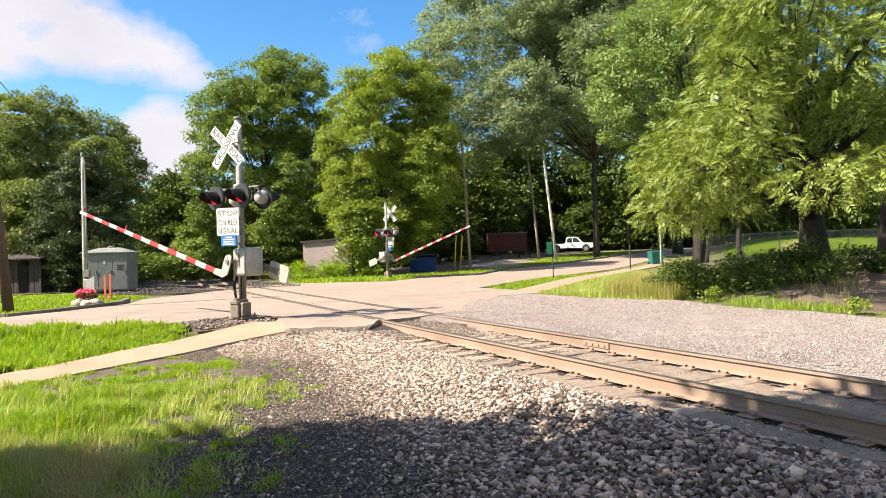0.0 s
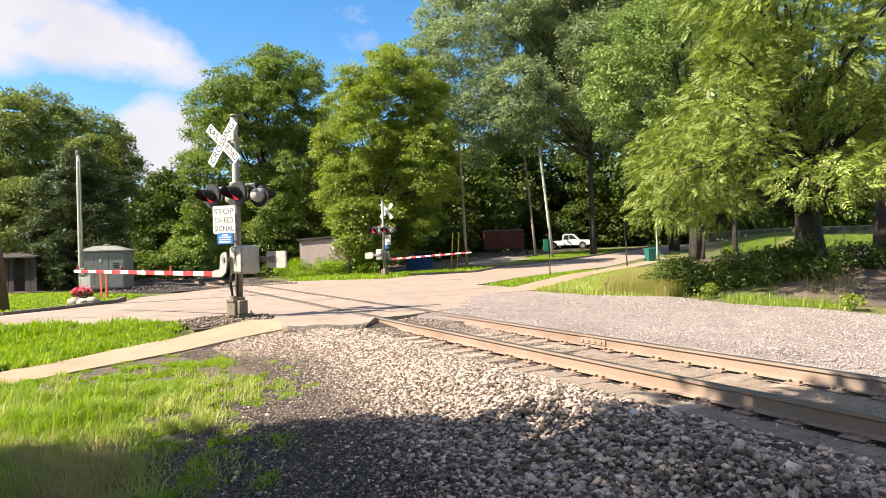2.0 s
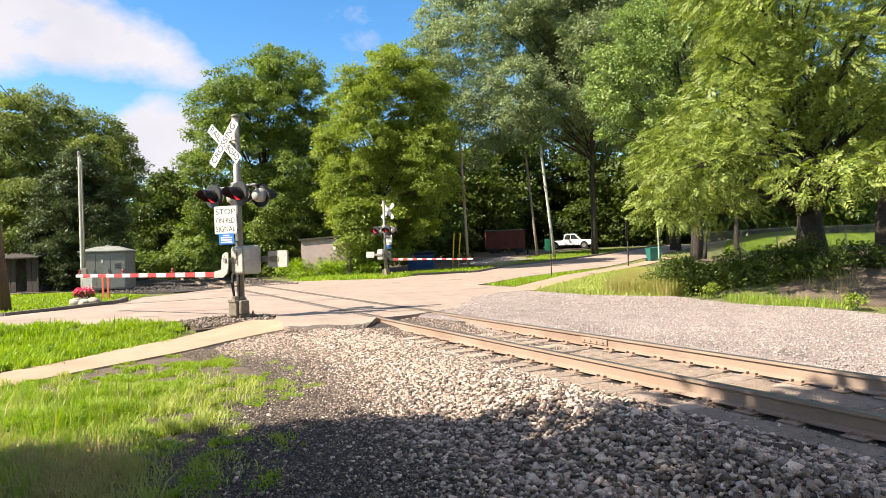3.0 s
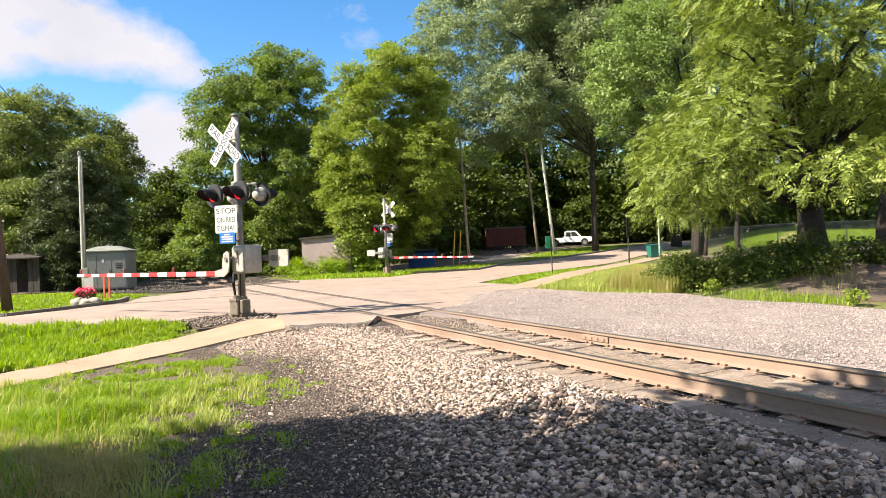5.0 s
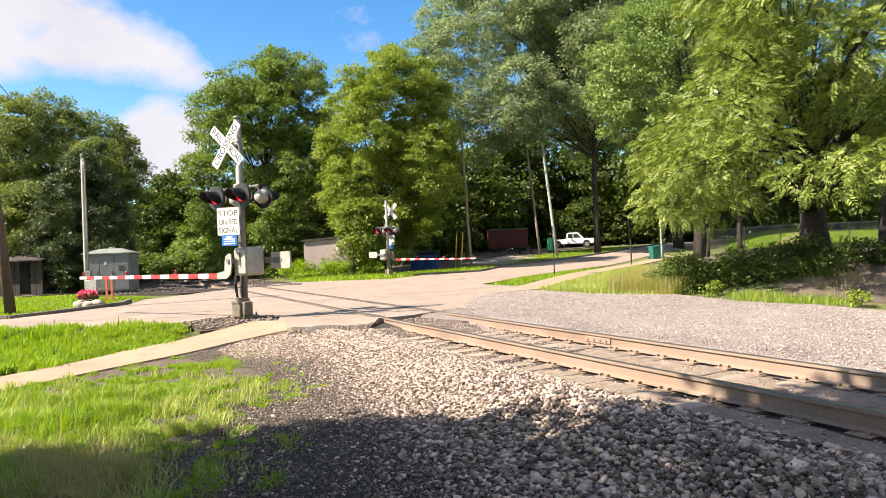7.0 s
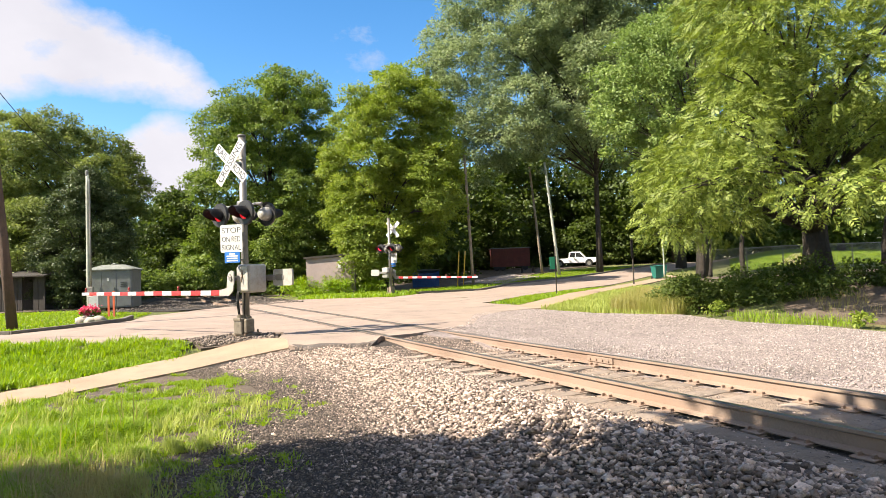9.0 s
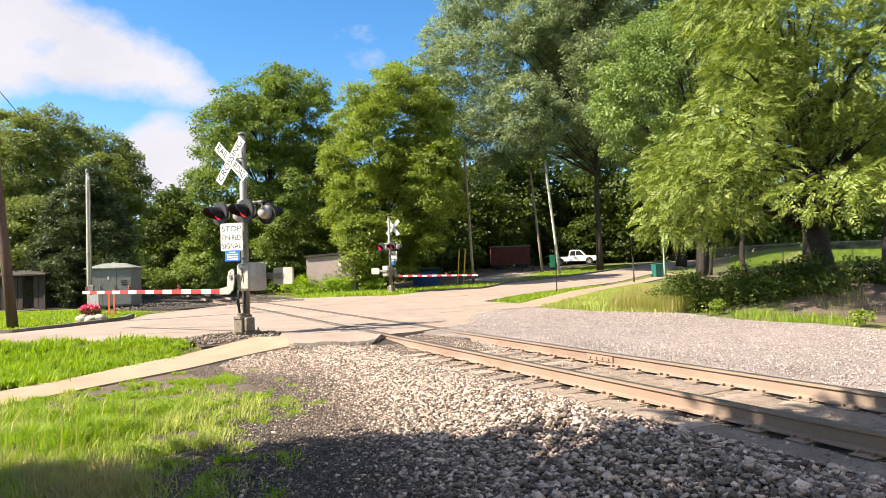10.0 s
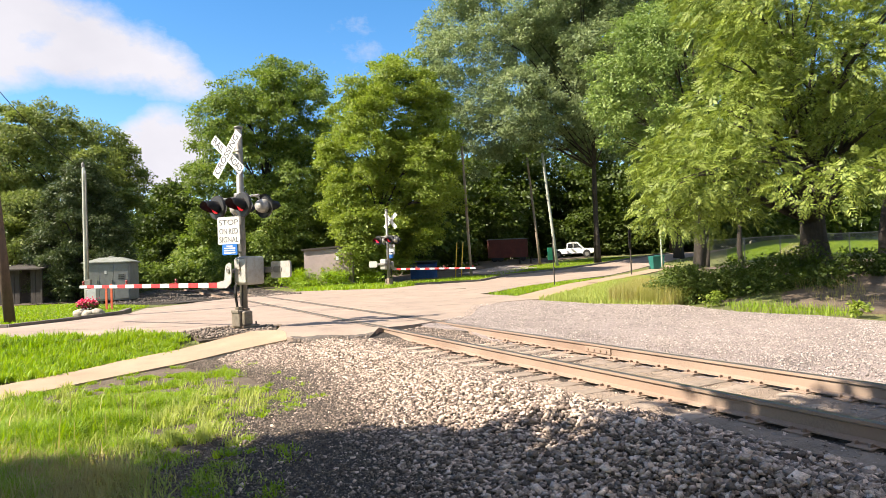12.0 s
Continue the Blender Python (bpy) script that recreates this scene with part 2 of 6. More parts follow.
M = dict(
    soil=surface("soil", (0.12, 0.085, 0.06), (0.075, 0.055, 0.04), (0.18, 0.14, 0.105), (1.2, 30), 0.95, bump=0.6, depth=0.03),
    turf=surface("turf", (0.10, 0.13, 0.025), (0.17, 0.18, 0.04), (0.17, 0.13, 0.07), (0.7, 25), 0.95, bump=0.9, depth=0.05),
    road=surface("old_asphalt", (0.262, 0.2, 0.16), (0.315, 0.24, 0.19), (0.17, 0.132, 0.108), (0.5, 60), 0.9, bump=0.25, depth=0.008),
    patch=surface("dark_asphalt", (0.085, 0.07, 0.06), (0.14, 0.113, 0.095), (0.05, 0.043, 0.037), (2.5, 50), 0.9, bump=0.6, depth=0.015),
    concrete=surface("concrete", (0.30, 0.208, 0.136), (0.345, 0.245, 0.166), (0.22, 0.165, 0.115), (0.9, 50), 0.9, bump=0.2, depth=0.006),
    # far darker than the stones: crevice shade is put into this bed colour
    ballast=surface("ballast_bed_gap_shade", (0.055, 0.045, 0.038), (0.085, 0.068, 0.056), (0.025, 0.02, 0.017), (1.0, 34), 0.95, bump=1.0, depth=0.06),
    fines=surface("gravel_fines", (0.325, 0.268, 0.246), (0.385, 0.316, 0.29), (0.16, 0.13, 0.12), (0.6, 22), 0.95, bump=1.0, depth=0.05),
    trackbed=surface("track_fines", (0.34, 0.255, 0.19), (0.40, 0.31, 0.24), (0.19, 0.145, 0.11), (2, 40), 0.95, bump=1.0, depth=0.03),
    stone=surface("crushed_stone", (0.385, 0.303, 0.25), (0.475, 0.367, 0.302), (0.085, 0.07, 0.06), (26, 150), 0.95, bump=0.6, depth=0.01, each=0.72, island=True, skew=1.5, spec=0.25),
    stone_one=surface("crushed_stone_single", (0.385, 0.303, 0.25), (0.475, 0.367, 0.302), (0.085, 0.07, 0.06), (1.4, 7), 0.95, bump=0.6, depth=0.2, each=0.72, skew=1.5, spec=0.25),
    rust=surface("rusty_rail", (0.245, 0.165, 0.12), (0.285, 0.213, 0.163), (0.13, 0.09, 0.066), (0.35, 50), 0.75, 0.0, bump=0.2, depth=0.004, stretch=(1, 1, 1)),
    railtop=surface("worn_rail_head", (0.30, 0.27, 0.24), (0.24, 0.215, 0.19), (0.16, 0.14, 0.12), (3, 60), 0.38, 0.85, bump=0.05),
    tie=surface("weathered_tie", (0.33, 0.26, 0.20), (0.24, 0.19, 0.15), (0.13, 0.10, 0.08), (3, 30), 0.9, bump=0.6, depth=0.012, each=0.3),
    steel=surface("galvanised_steel", (0.24, 0.23, 0.212), (0.185, 0.175, 0.16), (0.13, 0.108, 0.088), (4, 60), 0.5, 0.35, bump=0.05),
    alu=surface("painted_aluminium", (0.40, 0.385, 0.355), (0.35, 0.335, 0.305), (0.24, 0.21, 0.17), (5, 60), 0.5, 0.1, bump=0.05),
    stone_brown=surface("trodden_gravel", (0.165, 0.131, 0.107), (0.22, 0.173, 0.14), (0.09, 0.072, 0.06), (9, 60), 0.9, bump=0.35, each=0.5, island=True, skew=1.5),
    stone_pale=surface("pale_stone", (0.325, 0.272, 0.246), (0.39, 0.325, 0.294), (0.19, 0.157, 0.142), (9, 60), 0.85, bump=0.35, each=0.5, island=True, skew=1.3),
    stone_dark=surface("dark_stone", (0.12, 0.10, 0.085), (0.17, 0.14, 0.115), (0.07, 0.06, 0.05), (9, 60), 0.85, bump=0.35, each=0.6, island=True),
    weathered=surface("weathered_case", (0.21, 0.175, 0.13), (0.15, 0.125, 0.095), (0.07, 0.055, 0.04), (5, 50), 0.6, 0.1, bump=0.1),
    rusty=surface("rusty_casting", (0.22, 0.16, 0.11), (0.30, 0.25, 0.20), (0.12, 0.08, 0.05), (8, 60), 0.8, 0.2, bump=0.3),
    black=surface("black_paint", (0.010, 0.010, 0.011), (0.018, 0.018, 0.019), (0.04, 0.037, 0.034), (6, 70), 0.55, bump=0.05),
    white=surface("white_sheeting", (0.62, 0.62, 0.62), (0.56, 0.56, 0.55), (0.44, 0.42, 0.38), (4, 50), 0.45, bump=0.03),
    red=surface("red_sheeting", (0.62, 0.03, 0.03), (0.52, 0.025, 0.03), (0.35, 0.03, 0.03), (6, 60), 0.45, bump=0.03),
    ink=surface("black_lettering", (0.015, 0.015, 0.017), (0.02, 0.02, 0.02), rough=0.5, bump=0),
    blue=surface("blue_sheeting", (0.02, 0.17, 0.55), (0.02, 0.14, 0.47), (0.04, 0.2, 0.5), (6, 60), 0.45, bump=0.02),
    lamp_red=surface("gate_lamp_red", (0.30, 0.03, 0.025), (0.24, 0.025, 0.02), (0.12, 0.03, 0.02), (9, 60), 0.35, bump=0.05),
    lens=glow("red_lens", (0.55, 0.01, 0.025), 0.35),
    lens_lit=glow("lit_red_lens", (0.9, 0.02, 0.05), 1.3),
    wood=surface("weathered_pole", (0.30, 0.24, 0.18), (0.22, 0.175, 0.135), (0.12, 0.09, 0.07), (2, 26), 0.9, bump=0.7, depth=0.015, stretch=(4, 4, 0.35)),
    wood_dark=surface("creosoted_pole", (0.10, 0.062, 0.045), (0.14, 0.088, 0.06), (0.06, 0.04, 0.03), (2, 26), 0.9, bump=0.7, depth=0.015, stretch=(4, 4, 0.35)),
    pole_pale=surface("grey_green_pole", (0.34, 0.36, 0.30), (0.42, 0.42, 0.36), (0.22, 0.22, 0.18), (2, 26), 0.9, bump=0.5, depth=0.01, stretch=(4, 4, 0.35)),
    bark=surface("bark", (0.055, 0.042, 0.033), (0.036, 0.028, 0.022), (0.085, 0.068, 0.054), (3, 16), 0.95, bump=1.0, depth=0.05, stretch=(3, 3, 0.5)),
    cabinet=surface("grey_enamel", (0.21, 0.215, 0.21), (0.18, 0.185, 0.18), (0.13, 0.12, 0.11), (1.6, 40), 0.55, 0.1, bump=0.05),
    roof_sheet=surface("stained_roof_sheet", (0.17, 0.18, 0.15), (0.23, 0.235, 0.21), (0.09, 0.10, 0.06), (3, 30), 0.7, bump=0.2),
    cover=surface("grey_cover", (0.05, 0.052, 0.055), (0.035, 0.036, 0.038), (0.08, 0.08, 0.08), (3, 30), 0.7, bump=0.5),
    kerb=surface("weathered_kerb", (0.17, 0.145, 0.12), (0.12, 0.105, 0.09), (0.24, 0.2, 0.165), (1.2, 40), 0.9, bump=0.4),
    boards=surface("dark_boards", (0.045, 0.036, 0.03), (0.03, 0.025, 0.021), (0.06, 0.048, 0.038), (2, 30), 0.9, bump=0.4, stretch=(6, 6, 0.4)),
    maroon=surface("maroon_boards", (0.17, 0.04, 0.03), (0.13, 0.03, 0.025), (0.08, 0.03, 0.025), (1.5, 40), 0.8, bump=0.2),
    pink=surface("faded_wall", (0.37, 0.29, 0.27), (0.32, 0.255, 0.24), (0.25, 0.2, 0.19), (1.2, 30), 0.9, bump=0.2),
    paint=surface("white_car_paint", (0.78, 0.78, 0.78), (0.74, 0.74, 0.75), rough=0.25, bump=0),
    glass=surface("dark_glass", (0.02, 0.022, 0.025), (0.03, 0.032, 0.035), rough=0.08, bump=0),
    rubber=surface("rubber", (0.02, 0.02, 0.02), (0.03, 0.03, 0.03), rough=0.85, bump=0.1),
    green_plastic=surface("green_plastic", (0.012, 0.13, 0.105), (0.016, 0.105, 0.085), rough=0.5, bump=0.05),
    green_sign=surface("green_sheeting", (0.02, 0.33, 0.19), (0.02, 0.28, 0.16), rough=0.5, bump=0),
    tarp=surface("blue_tarp", (0.03, 0.10, 0.30), (0.02, 0.07, 0.22), (0.05, 0.12, 0.3), (2, 20), 0.6, bump=0.6, depth=0.03),
    yellow=surface("yellow_tube", (0.75, 0.48, 0.05), (0.65, 0.40, 0.04), rough=0.5, bump=0),
    orange=surface("orange_stake", (0.62, 0.13, 0.05), (0.5, 0.1, 0.05), rough=0.6, bump=0.05),
    boulder=surface("boulder", (0.42, 0.36, 0.29), (0.33, 0.29, 0.24), (0.2, 0.18, 0.15), (3, 25), 0.9, bump=0.6, depth=0.02),
    petal=leaf_mat("petal", (0.55, 0.05, 0.12), (0.75, 0.15, 0.22), 0.3),
    lf_walnut=leaf_mat("walnut_leaf", (0.055, 0.10, 0.012), (0.33, 0.39, 0.085), 0.34, 0.5, (0.18, 0.225, 0.042)),
    lf_maple=leaf_mat("maple_leaf", (0.115, 0.175, 0.026), (0.32, 0.375, 0.06), 0.4, 0.4),
    lf_ash=leaf_mat("ash_leaf", (0.06, 0.11, 0.018), (0.25, 0.315, 0.06), 0.36, 0.35),
    lf_oak=leaf_mat("oak_leaf", (0.08, 0.12, 0.055), (0.38, 0.44, 0.2), 0.38, 0.3),
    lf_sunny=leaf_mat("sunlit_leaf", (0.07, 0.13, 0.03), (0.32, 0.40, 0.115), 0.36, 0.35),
    lf_left=leaf_mat("linden_leaf", (0.08, 0.12, 0.028), (0.31, 0.345, 0.09), 0.34, 0.4),
    lf_cedar=leaf_mat("cedar_needles", (0.035, 0.058, 0.02), (0.10, 0.125, 0.035), 0.2, 0.8),
    # dark leaf colour that carries the shade of the woods and undergrowth
    lf_wood_shade=leaf_mat("shaded_woodland_leaf", (0.04, 0.07, 0.012), (0.105, 0.14, 0.024), 0.4, 0.25),
    lf_bush=leaf_mat("bush_leaf", (0.055, 0.09, 0.018), (0.14, 0.18, 0.035), 0.4, 0.8),
    grass=leaf_mat("grass_blade", (0.12, 0.225, 0.014), (0.32, 0.43, 0.036), 0.45, 0.6, (0.25, 0.345, 0.032)),
    grass_pale=leaf_mat("pale_grass", (0.27, 0.33, 0.07), (0.44, 0.46, 0.13), 0.45, 0.7),
    grass_dry=leaf_mat("dry_grass", (0.34, 0.27, 0.1), (0.52, 0.42, 0.2), 0.4, 0.8, (0.3, 0.3, 0.08)),
)

# ---------- mesh tools ----------
def fast_mesh(name, verts, faces, smooth=False):
    """A mesh from arrays: verts (n, 3), faces (m, k)."""
    verts, faces = np.asarray(verts, np.float32), np.asarray(faces, np.int32)
    me = bpy.data.meshes.new(name)
    me.vertices.add(len(verts))
    me.vertices.foreach_set("co", verts.ravel())
    k = faces.shape[1]
    me.loops.add(faces.size)
    me.loops.foreach_set("vertex_index", faces.ravel())
    me.polygons.add(len(faces))
    me.polygons.foreach_set("loop_start", np.arange(0, faces.size, k, dtype=np.int32))
    me.update(calc_edges=True)
    if smooth:
        me.polygons.foreach_set("use_smooth", np.ones(len(faces), bool))
    return me


def part(name, data, material, parent=None, label="", smooth=False):
    """Links a bmesh or mesh as ONE object, under a thing where one is given."""
    if isinstance(data, bmesh.types.BMesh):
        bm, data = data, bpy.data.meshes.new(name)
        bm.to_mesh(data)
        bm.free()
        if smooth:
            for p in data.polygons:
                p.use_smooth = True
    if not data.materials:
        data.materials.append(material)
    ob = new(name, data)
    ob.parent = parent
    if label:
        ob["label"] = label
    return ob


def thing(name, label, category, m=Matrix(), group="", kind=""):
    ob = new(name)
    ob.empty_display_size = 0.2
    ob.matrix_basis = m
    return tagged(ob, label, category, group, kind)


def box(bm, lo, hi, bevel=0.0, m=Matrix()):
    lo, hi = Vector(lo), Vector(hi)
    r = bmesh.ops.create_cube(bm, size=1, matrix=m @ Matrix.Translation((lo + hi) / 2) @ Matrix.Diagonal((*(hi - lo), 1)))
    if bevel:
        es = list({e for v in r["verts"] for e in v.link_edges})
        bmesh.ops.bevel(bm, geom=es, offset=bevel, segments=2, affect="EDGES", profile=0.5)
    return bm


def tube(bm, pts, radii, n=10, cap=True):
    """A tapered tube along points."""
    pts = [Vector(p) for p in pts]
    rings = []
    for i, p in enumerate(pts):
        way = (pts[min(i + 1, len(pts) - 1)] - pts[max(i - 1, 0)]).normalized()
        a = way.orthogonal().normalized() if i == 0 else (a - way * a.dot(way)).normalized()
        b = way.cross(a)
        r = radii[i] if isinstance(radii, (list, tuple)) else radii
        rings.append([bm.verts.new(p + (a * math.cos(2 * math.pi * k / n) + b * math.sin(2 * math.pi * k / n)) * r) for k in range(n)])
    for lo, hi in zip(rings, rings[1:]):
        for k in range(n):
            bm.faces.new((lo[k], lo[(k + 1) % n], hi[(k + 1) % n], hi[k]))
    if cap:
        bm.faces.new(rings[0][::-1])
        bm.faces.new(rings[-1])
    return bm


def slab(bm, outline, z0, z1):
    """An upright prism over an outline of (x, y); z may be a function of them."""
    f0 = z0 if callable(z0) else (lambda x, y: z0)
    f1 = z1 if callable(z1) else (lambda x, y: z1)
    lo = [bm.verts.new((x, y, f0(x, y))) for x, y in outline]
    hi = [bm.verts.new((x, y, f1(x, y))) for x, y in outline]
    bm.faces.new(hi)
    bm.faces.new(lo[::-1])
    for k in range(len(lo)):
        j = (k + 1) % len(lo)
        bm.faces.new((lo[k], lo[j], hi[j], hi[k]))
    return bm


def B():
    return bmesh.new()


def smooth01(a, b, x):
    t = np.clip((np.asarray(x, float) - a) / (b - a), 0, 1)
    return t * t * (3 - 2 * t)


# ---------- lie of the land: rail tops at z = 0 ----------
TRACK = radians(27.6)
TRACK_N = np.array((math.cos(TRACK), math.sin(TRACK)))
TRACK_D = np.array((-math.sin(TRACK), math.cos(TRACK)))
TRACK_P = 6.12


def off_track(x, y):
    return np.asarray(x) * TRACK_N[0] + np.asarray(y) * TRACK_N[1] - TRACK_P


def along_track(x, y):
    return np.asarray(x) * TRACK_D[0] + np.asarray(y) * TRACK_D[1]


def on_track(u, p=0.0, z=0.0):
    q = TRACK_D * u + TRACK_N * (p + TRACK_P)
    return Vector((q[0], q[1], z))


def ground_z(x, y):
    """Height of the land: level at the crossing, lower before it, rising under the trees and far up the road."""
    x, y = np.asarray(x, float), np.asarray(y, float)
    p = off_track(x, y)
    near = 1 - smooth01(11.5, 16, y)
    z = -0.06 - 0.30 * smooth01(1.5, 3.2, -p) * near
    z = z - 0.17 * near * smooth01(-2.2, -1.5, p) + 0.07 * near * smooth01(1.4, 2.2, p)
    wide = smooth01(20, 28, y) * (1 - smooth01(45, 60, y))
    slant = np.clip((x / np.maximum(y, 1) - 0.40 + 0.06 * wide) / (0.12 - 0.04 * wide), 0, 1)
    z = z + 0.72 * smooth01(14.5, 20, y) * slant * slant * (3 - 2 * slant)
    z = z + 0.5 * smooth01(24, 62, y) * smooth01(0.42, 0.55, x / np.maximum(y, 1))
    z = z - 0.17 * smooth01(34, 38, along_track(x, y)) * (1 - smooth01(1.7, 2.8, np.abs(p)))
    z = z + 1.4 * smooth01(40, 85, y) * smooth01(-8, 4, x)
    return z


def gz(x, y):
    return float(ground_z(x, y))


def drape(name, outline, lift, material, step=0.5, rough=0.0, thick=0.0, smooth=True):
    """A sheet over the land inside an outline of (x, y), with a short skirt at its rim."""
    bm = B()
    ring = []
    for k, a in enumerate(outline):
        b = outline[(k + 1) % len(outline)]
        n = max(1, int(math.dist(a, b) / step))
        ring += [(a[0] + (b[0] - a[0]) * i / n, a[1] + (b[1] - a[1]) * i / n) for i in range(n)]
    if rough:
        ring = [(x + rough * noise.noise((x * 1.7, y * 1.7, 3)), y + rough * noise.noise((x * 1.7, y * 1.7, 9))) for x, y in ring]
    bm.faces.new([bm.verts.new((x, y, 0)) for x, y in ring])
    xs, ys = [q[0] for q in ring], [q[1] for q in ring]
    for axis, lo, hi in ((0, min(xs), max(xs)), (1, min(ys), max(ys))):
        s = step * 2
        for k in range(1, int((hi - lo) / s) + 1):
            co, no = [0, 0, 0], [0, 0, 0]
            co[axis], no[axis] = lo + k * s, 1
            bmesh.ops.bisect_plane(bm, geom=bm.verts[:] + bm.edges[:] + bm.faces[:], plane_co=co, plane_no=no)
    rim = [e for e in bm.edges if e.is_boundary]
    r = bmesh.ops.extrude_edge_only(bm, edges=rim)
    skirt = {v for v in r["geom"] if isinstance(v, bmesh.types.BMVert)}
    for v in bm.verts:
        h = lift(v.co.x, v.co.y) if callable(lift) else lift
        v.co.z = gz(v.co.x, v.co.y) + h - (0.12 + thick if v in skirt else 0)
    bmesh.ops.recalc_face_normals(bm, faces=bm.faces)
    return part(name, bm, material, smooth=False)


# ---------- foliage ----------
rng = np.random.default_rng(7)


def unit(v):
    return v / np.maximum(np.linalg.norm(v, axis=-1, keepdims=True), 1e-9)


def leaf_arrays(c, a, n, length, width):
    """Bent leaves at c, pointing along a, facing n: two triangles each on a common rib."""
    b = unit(np.cross(n, a))
    n = np.cross(a, b)
    l, w = np.asarray(length)[:, None] / 2, np.asarray(width)[:, None] / 2
    v = np.stack([c - a * l, c + b * w + n * w * 0.35, c + a * l, c - b * w + n * w * 0.35], 1).reshape(-1, 3)
    k = np.arange(len(c))[:, None] * 4
    return v, np.concatenate([k + (0, 1, 2), k + (0, 2, 3)], 1).reshape(-1, 3)


def sprays(lobes, count, inner=0.55, drop_low=0.35):
    """Centres of leafy sprays over the shells of the lobes (x, y, z, rx, ry, rz)."""
    lobes = np.asarray(lobes, float)
    area = lobes[:, 3] * lobes[:, 5]
    pick = rng.choice(len(lobes), count, p=area / area.sum())
    d = unit(rng.normal(size=(count, 3)))
    low = (d[:, 2] < -0.35) & (rng.random(count) < drop_low)
    d[low, 2] *= -1
    r = inner + (1 - inner) * rng.random(count) ** 0.6
    c = lobes[pick, :3] + d * lobes[pick, 3:6] * (r * rng.uniform(0.9, 1.12, count))[:, None]
    return c, d


def crown_mesh(name, lobes, count, per, size, leaf, aspect=0.6, flat=0.4, droop=0.25, inner=0.62):
    """A crown: flat leafy sprays over lobes; leaf sizes vary."""
    c, d = sprays(lobes, count, inner)
    size = size * rng.uniform(0.6, 1.35, count)
    out = np.repeat(d, per, 0)
    o = unit(rng.normal(size=(count * per, 3))) * (rng.random((count * per, 1)) ** 0.42) * 0.9
    o[:, 2] *= flat
    rad = np.hypot(o[:, 0], o[:, 1])
    o[:, 2] -= droop * rad * rad
    p = np.repeat(c, per, 0) + o * np.repeat(size, per)[:, None]
    a = unit(o * (1, 1, 0.3) + out * 0.5 + rng.normal(size=o.shape) * 0.5 + (0, 0, -0.25))
    n = unit(np.array((0, 0, 0.5)) + out * 1.0 + rng.normal(size=o.shape) * 0.4)
    ls = leaf * rng.uniform(0.6, 1.3, len(p))
    v, f = leaf_arrays(p, a, n, ls, ls * aspect)
    return fast_mesh(name, v, f)


def limbs(bm, base, top_r, targets, r0, lean=(0, 0), fork=0.35, n=9):
    """A trunk with limbs that reach for the targets."""
    base = Vector(base)
    hi = max(t[2] for t in targets)
    tops = Vector((base.x + lean[0], base.y + lean[1], base.z + (hi - base.z) * 0.86))
    pts, rad = [], []
    for k in range(9):
        s = k / 8
        w = Vector((noise.noise((base.x, s * 3, 1)), noise.noise((base.y, s * 3, 5)), 0)) * 0.5 * s
        pts.append(base.lerp(tops, s) + w)
        rad.append(r0 * ((1.35 if k == 0 else 1.0) * (1 - s) ** 0.75 + top_r))
    tube(bm, pts, rad, n + 3)
    for t in targets:
        t = Vector(t)
        s = min(max(fork, (t.z - base.z) / max(hi - base.z, 1) * 0.62), 0.9)
        i = int(s * 8)
        q = pts[i].lerp(pts[i + 1], s * 8 - i)
        r = r0 * (0.36 * (1 - s) + 0.06)
        mid = q.lerp(t, 0.5) + Vector((0, 0, 0.12 * (t - q).length)) + Vector((random.uniform(-0.3, 0.3), random.uniform(-0.3, 0.3), 0))
        tube(bm, [q, q.lerp(mid, 0.55), mid, mid.lerp(t, 0.6), t], [r, r * 0.8, r * 0.6, r * 0.35, r * 0.12], 6)
        for _ in range(3):
            e = t + Vector((random.uniform(-1, 1), random.uniform(-1, 1), random.uniform(-0.3, 0.8))) * min((t - q).length, 2.2) * 0.35
            tube(bm, [mid, mid.lerp(e, 0.5) + Vector((0, 0, 0.2)), e], [r * 0.4, r * 0.22, r * 0.06], 5)


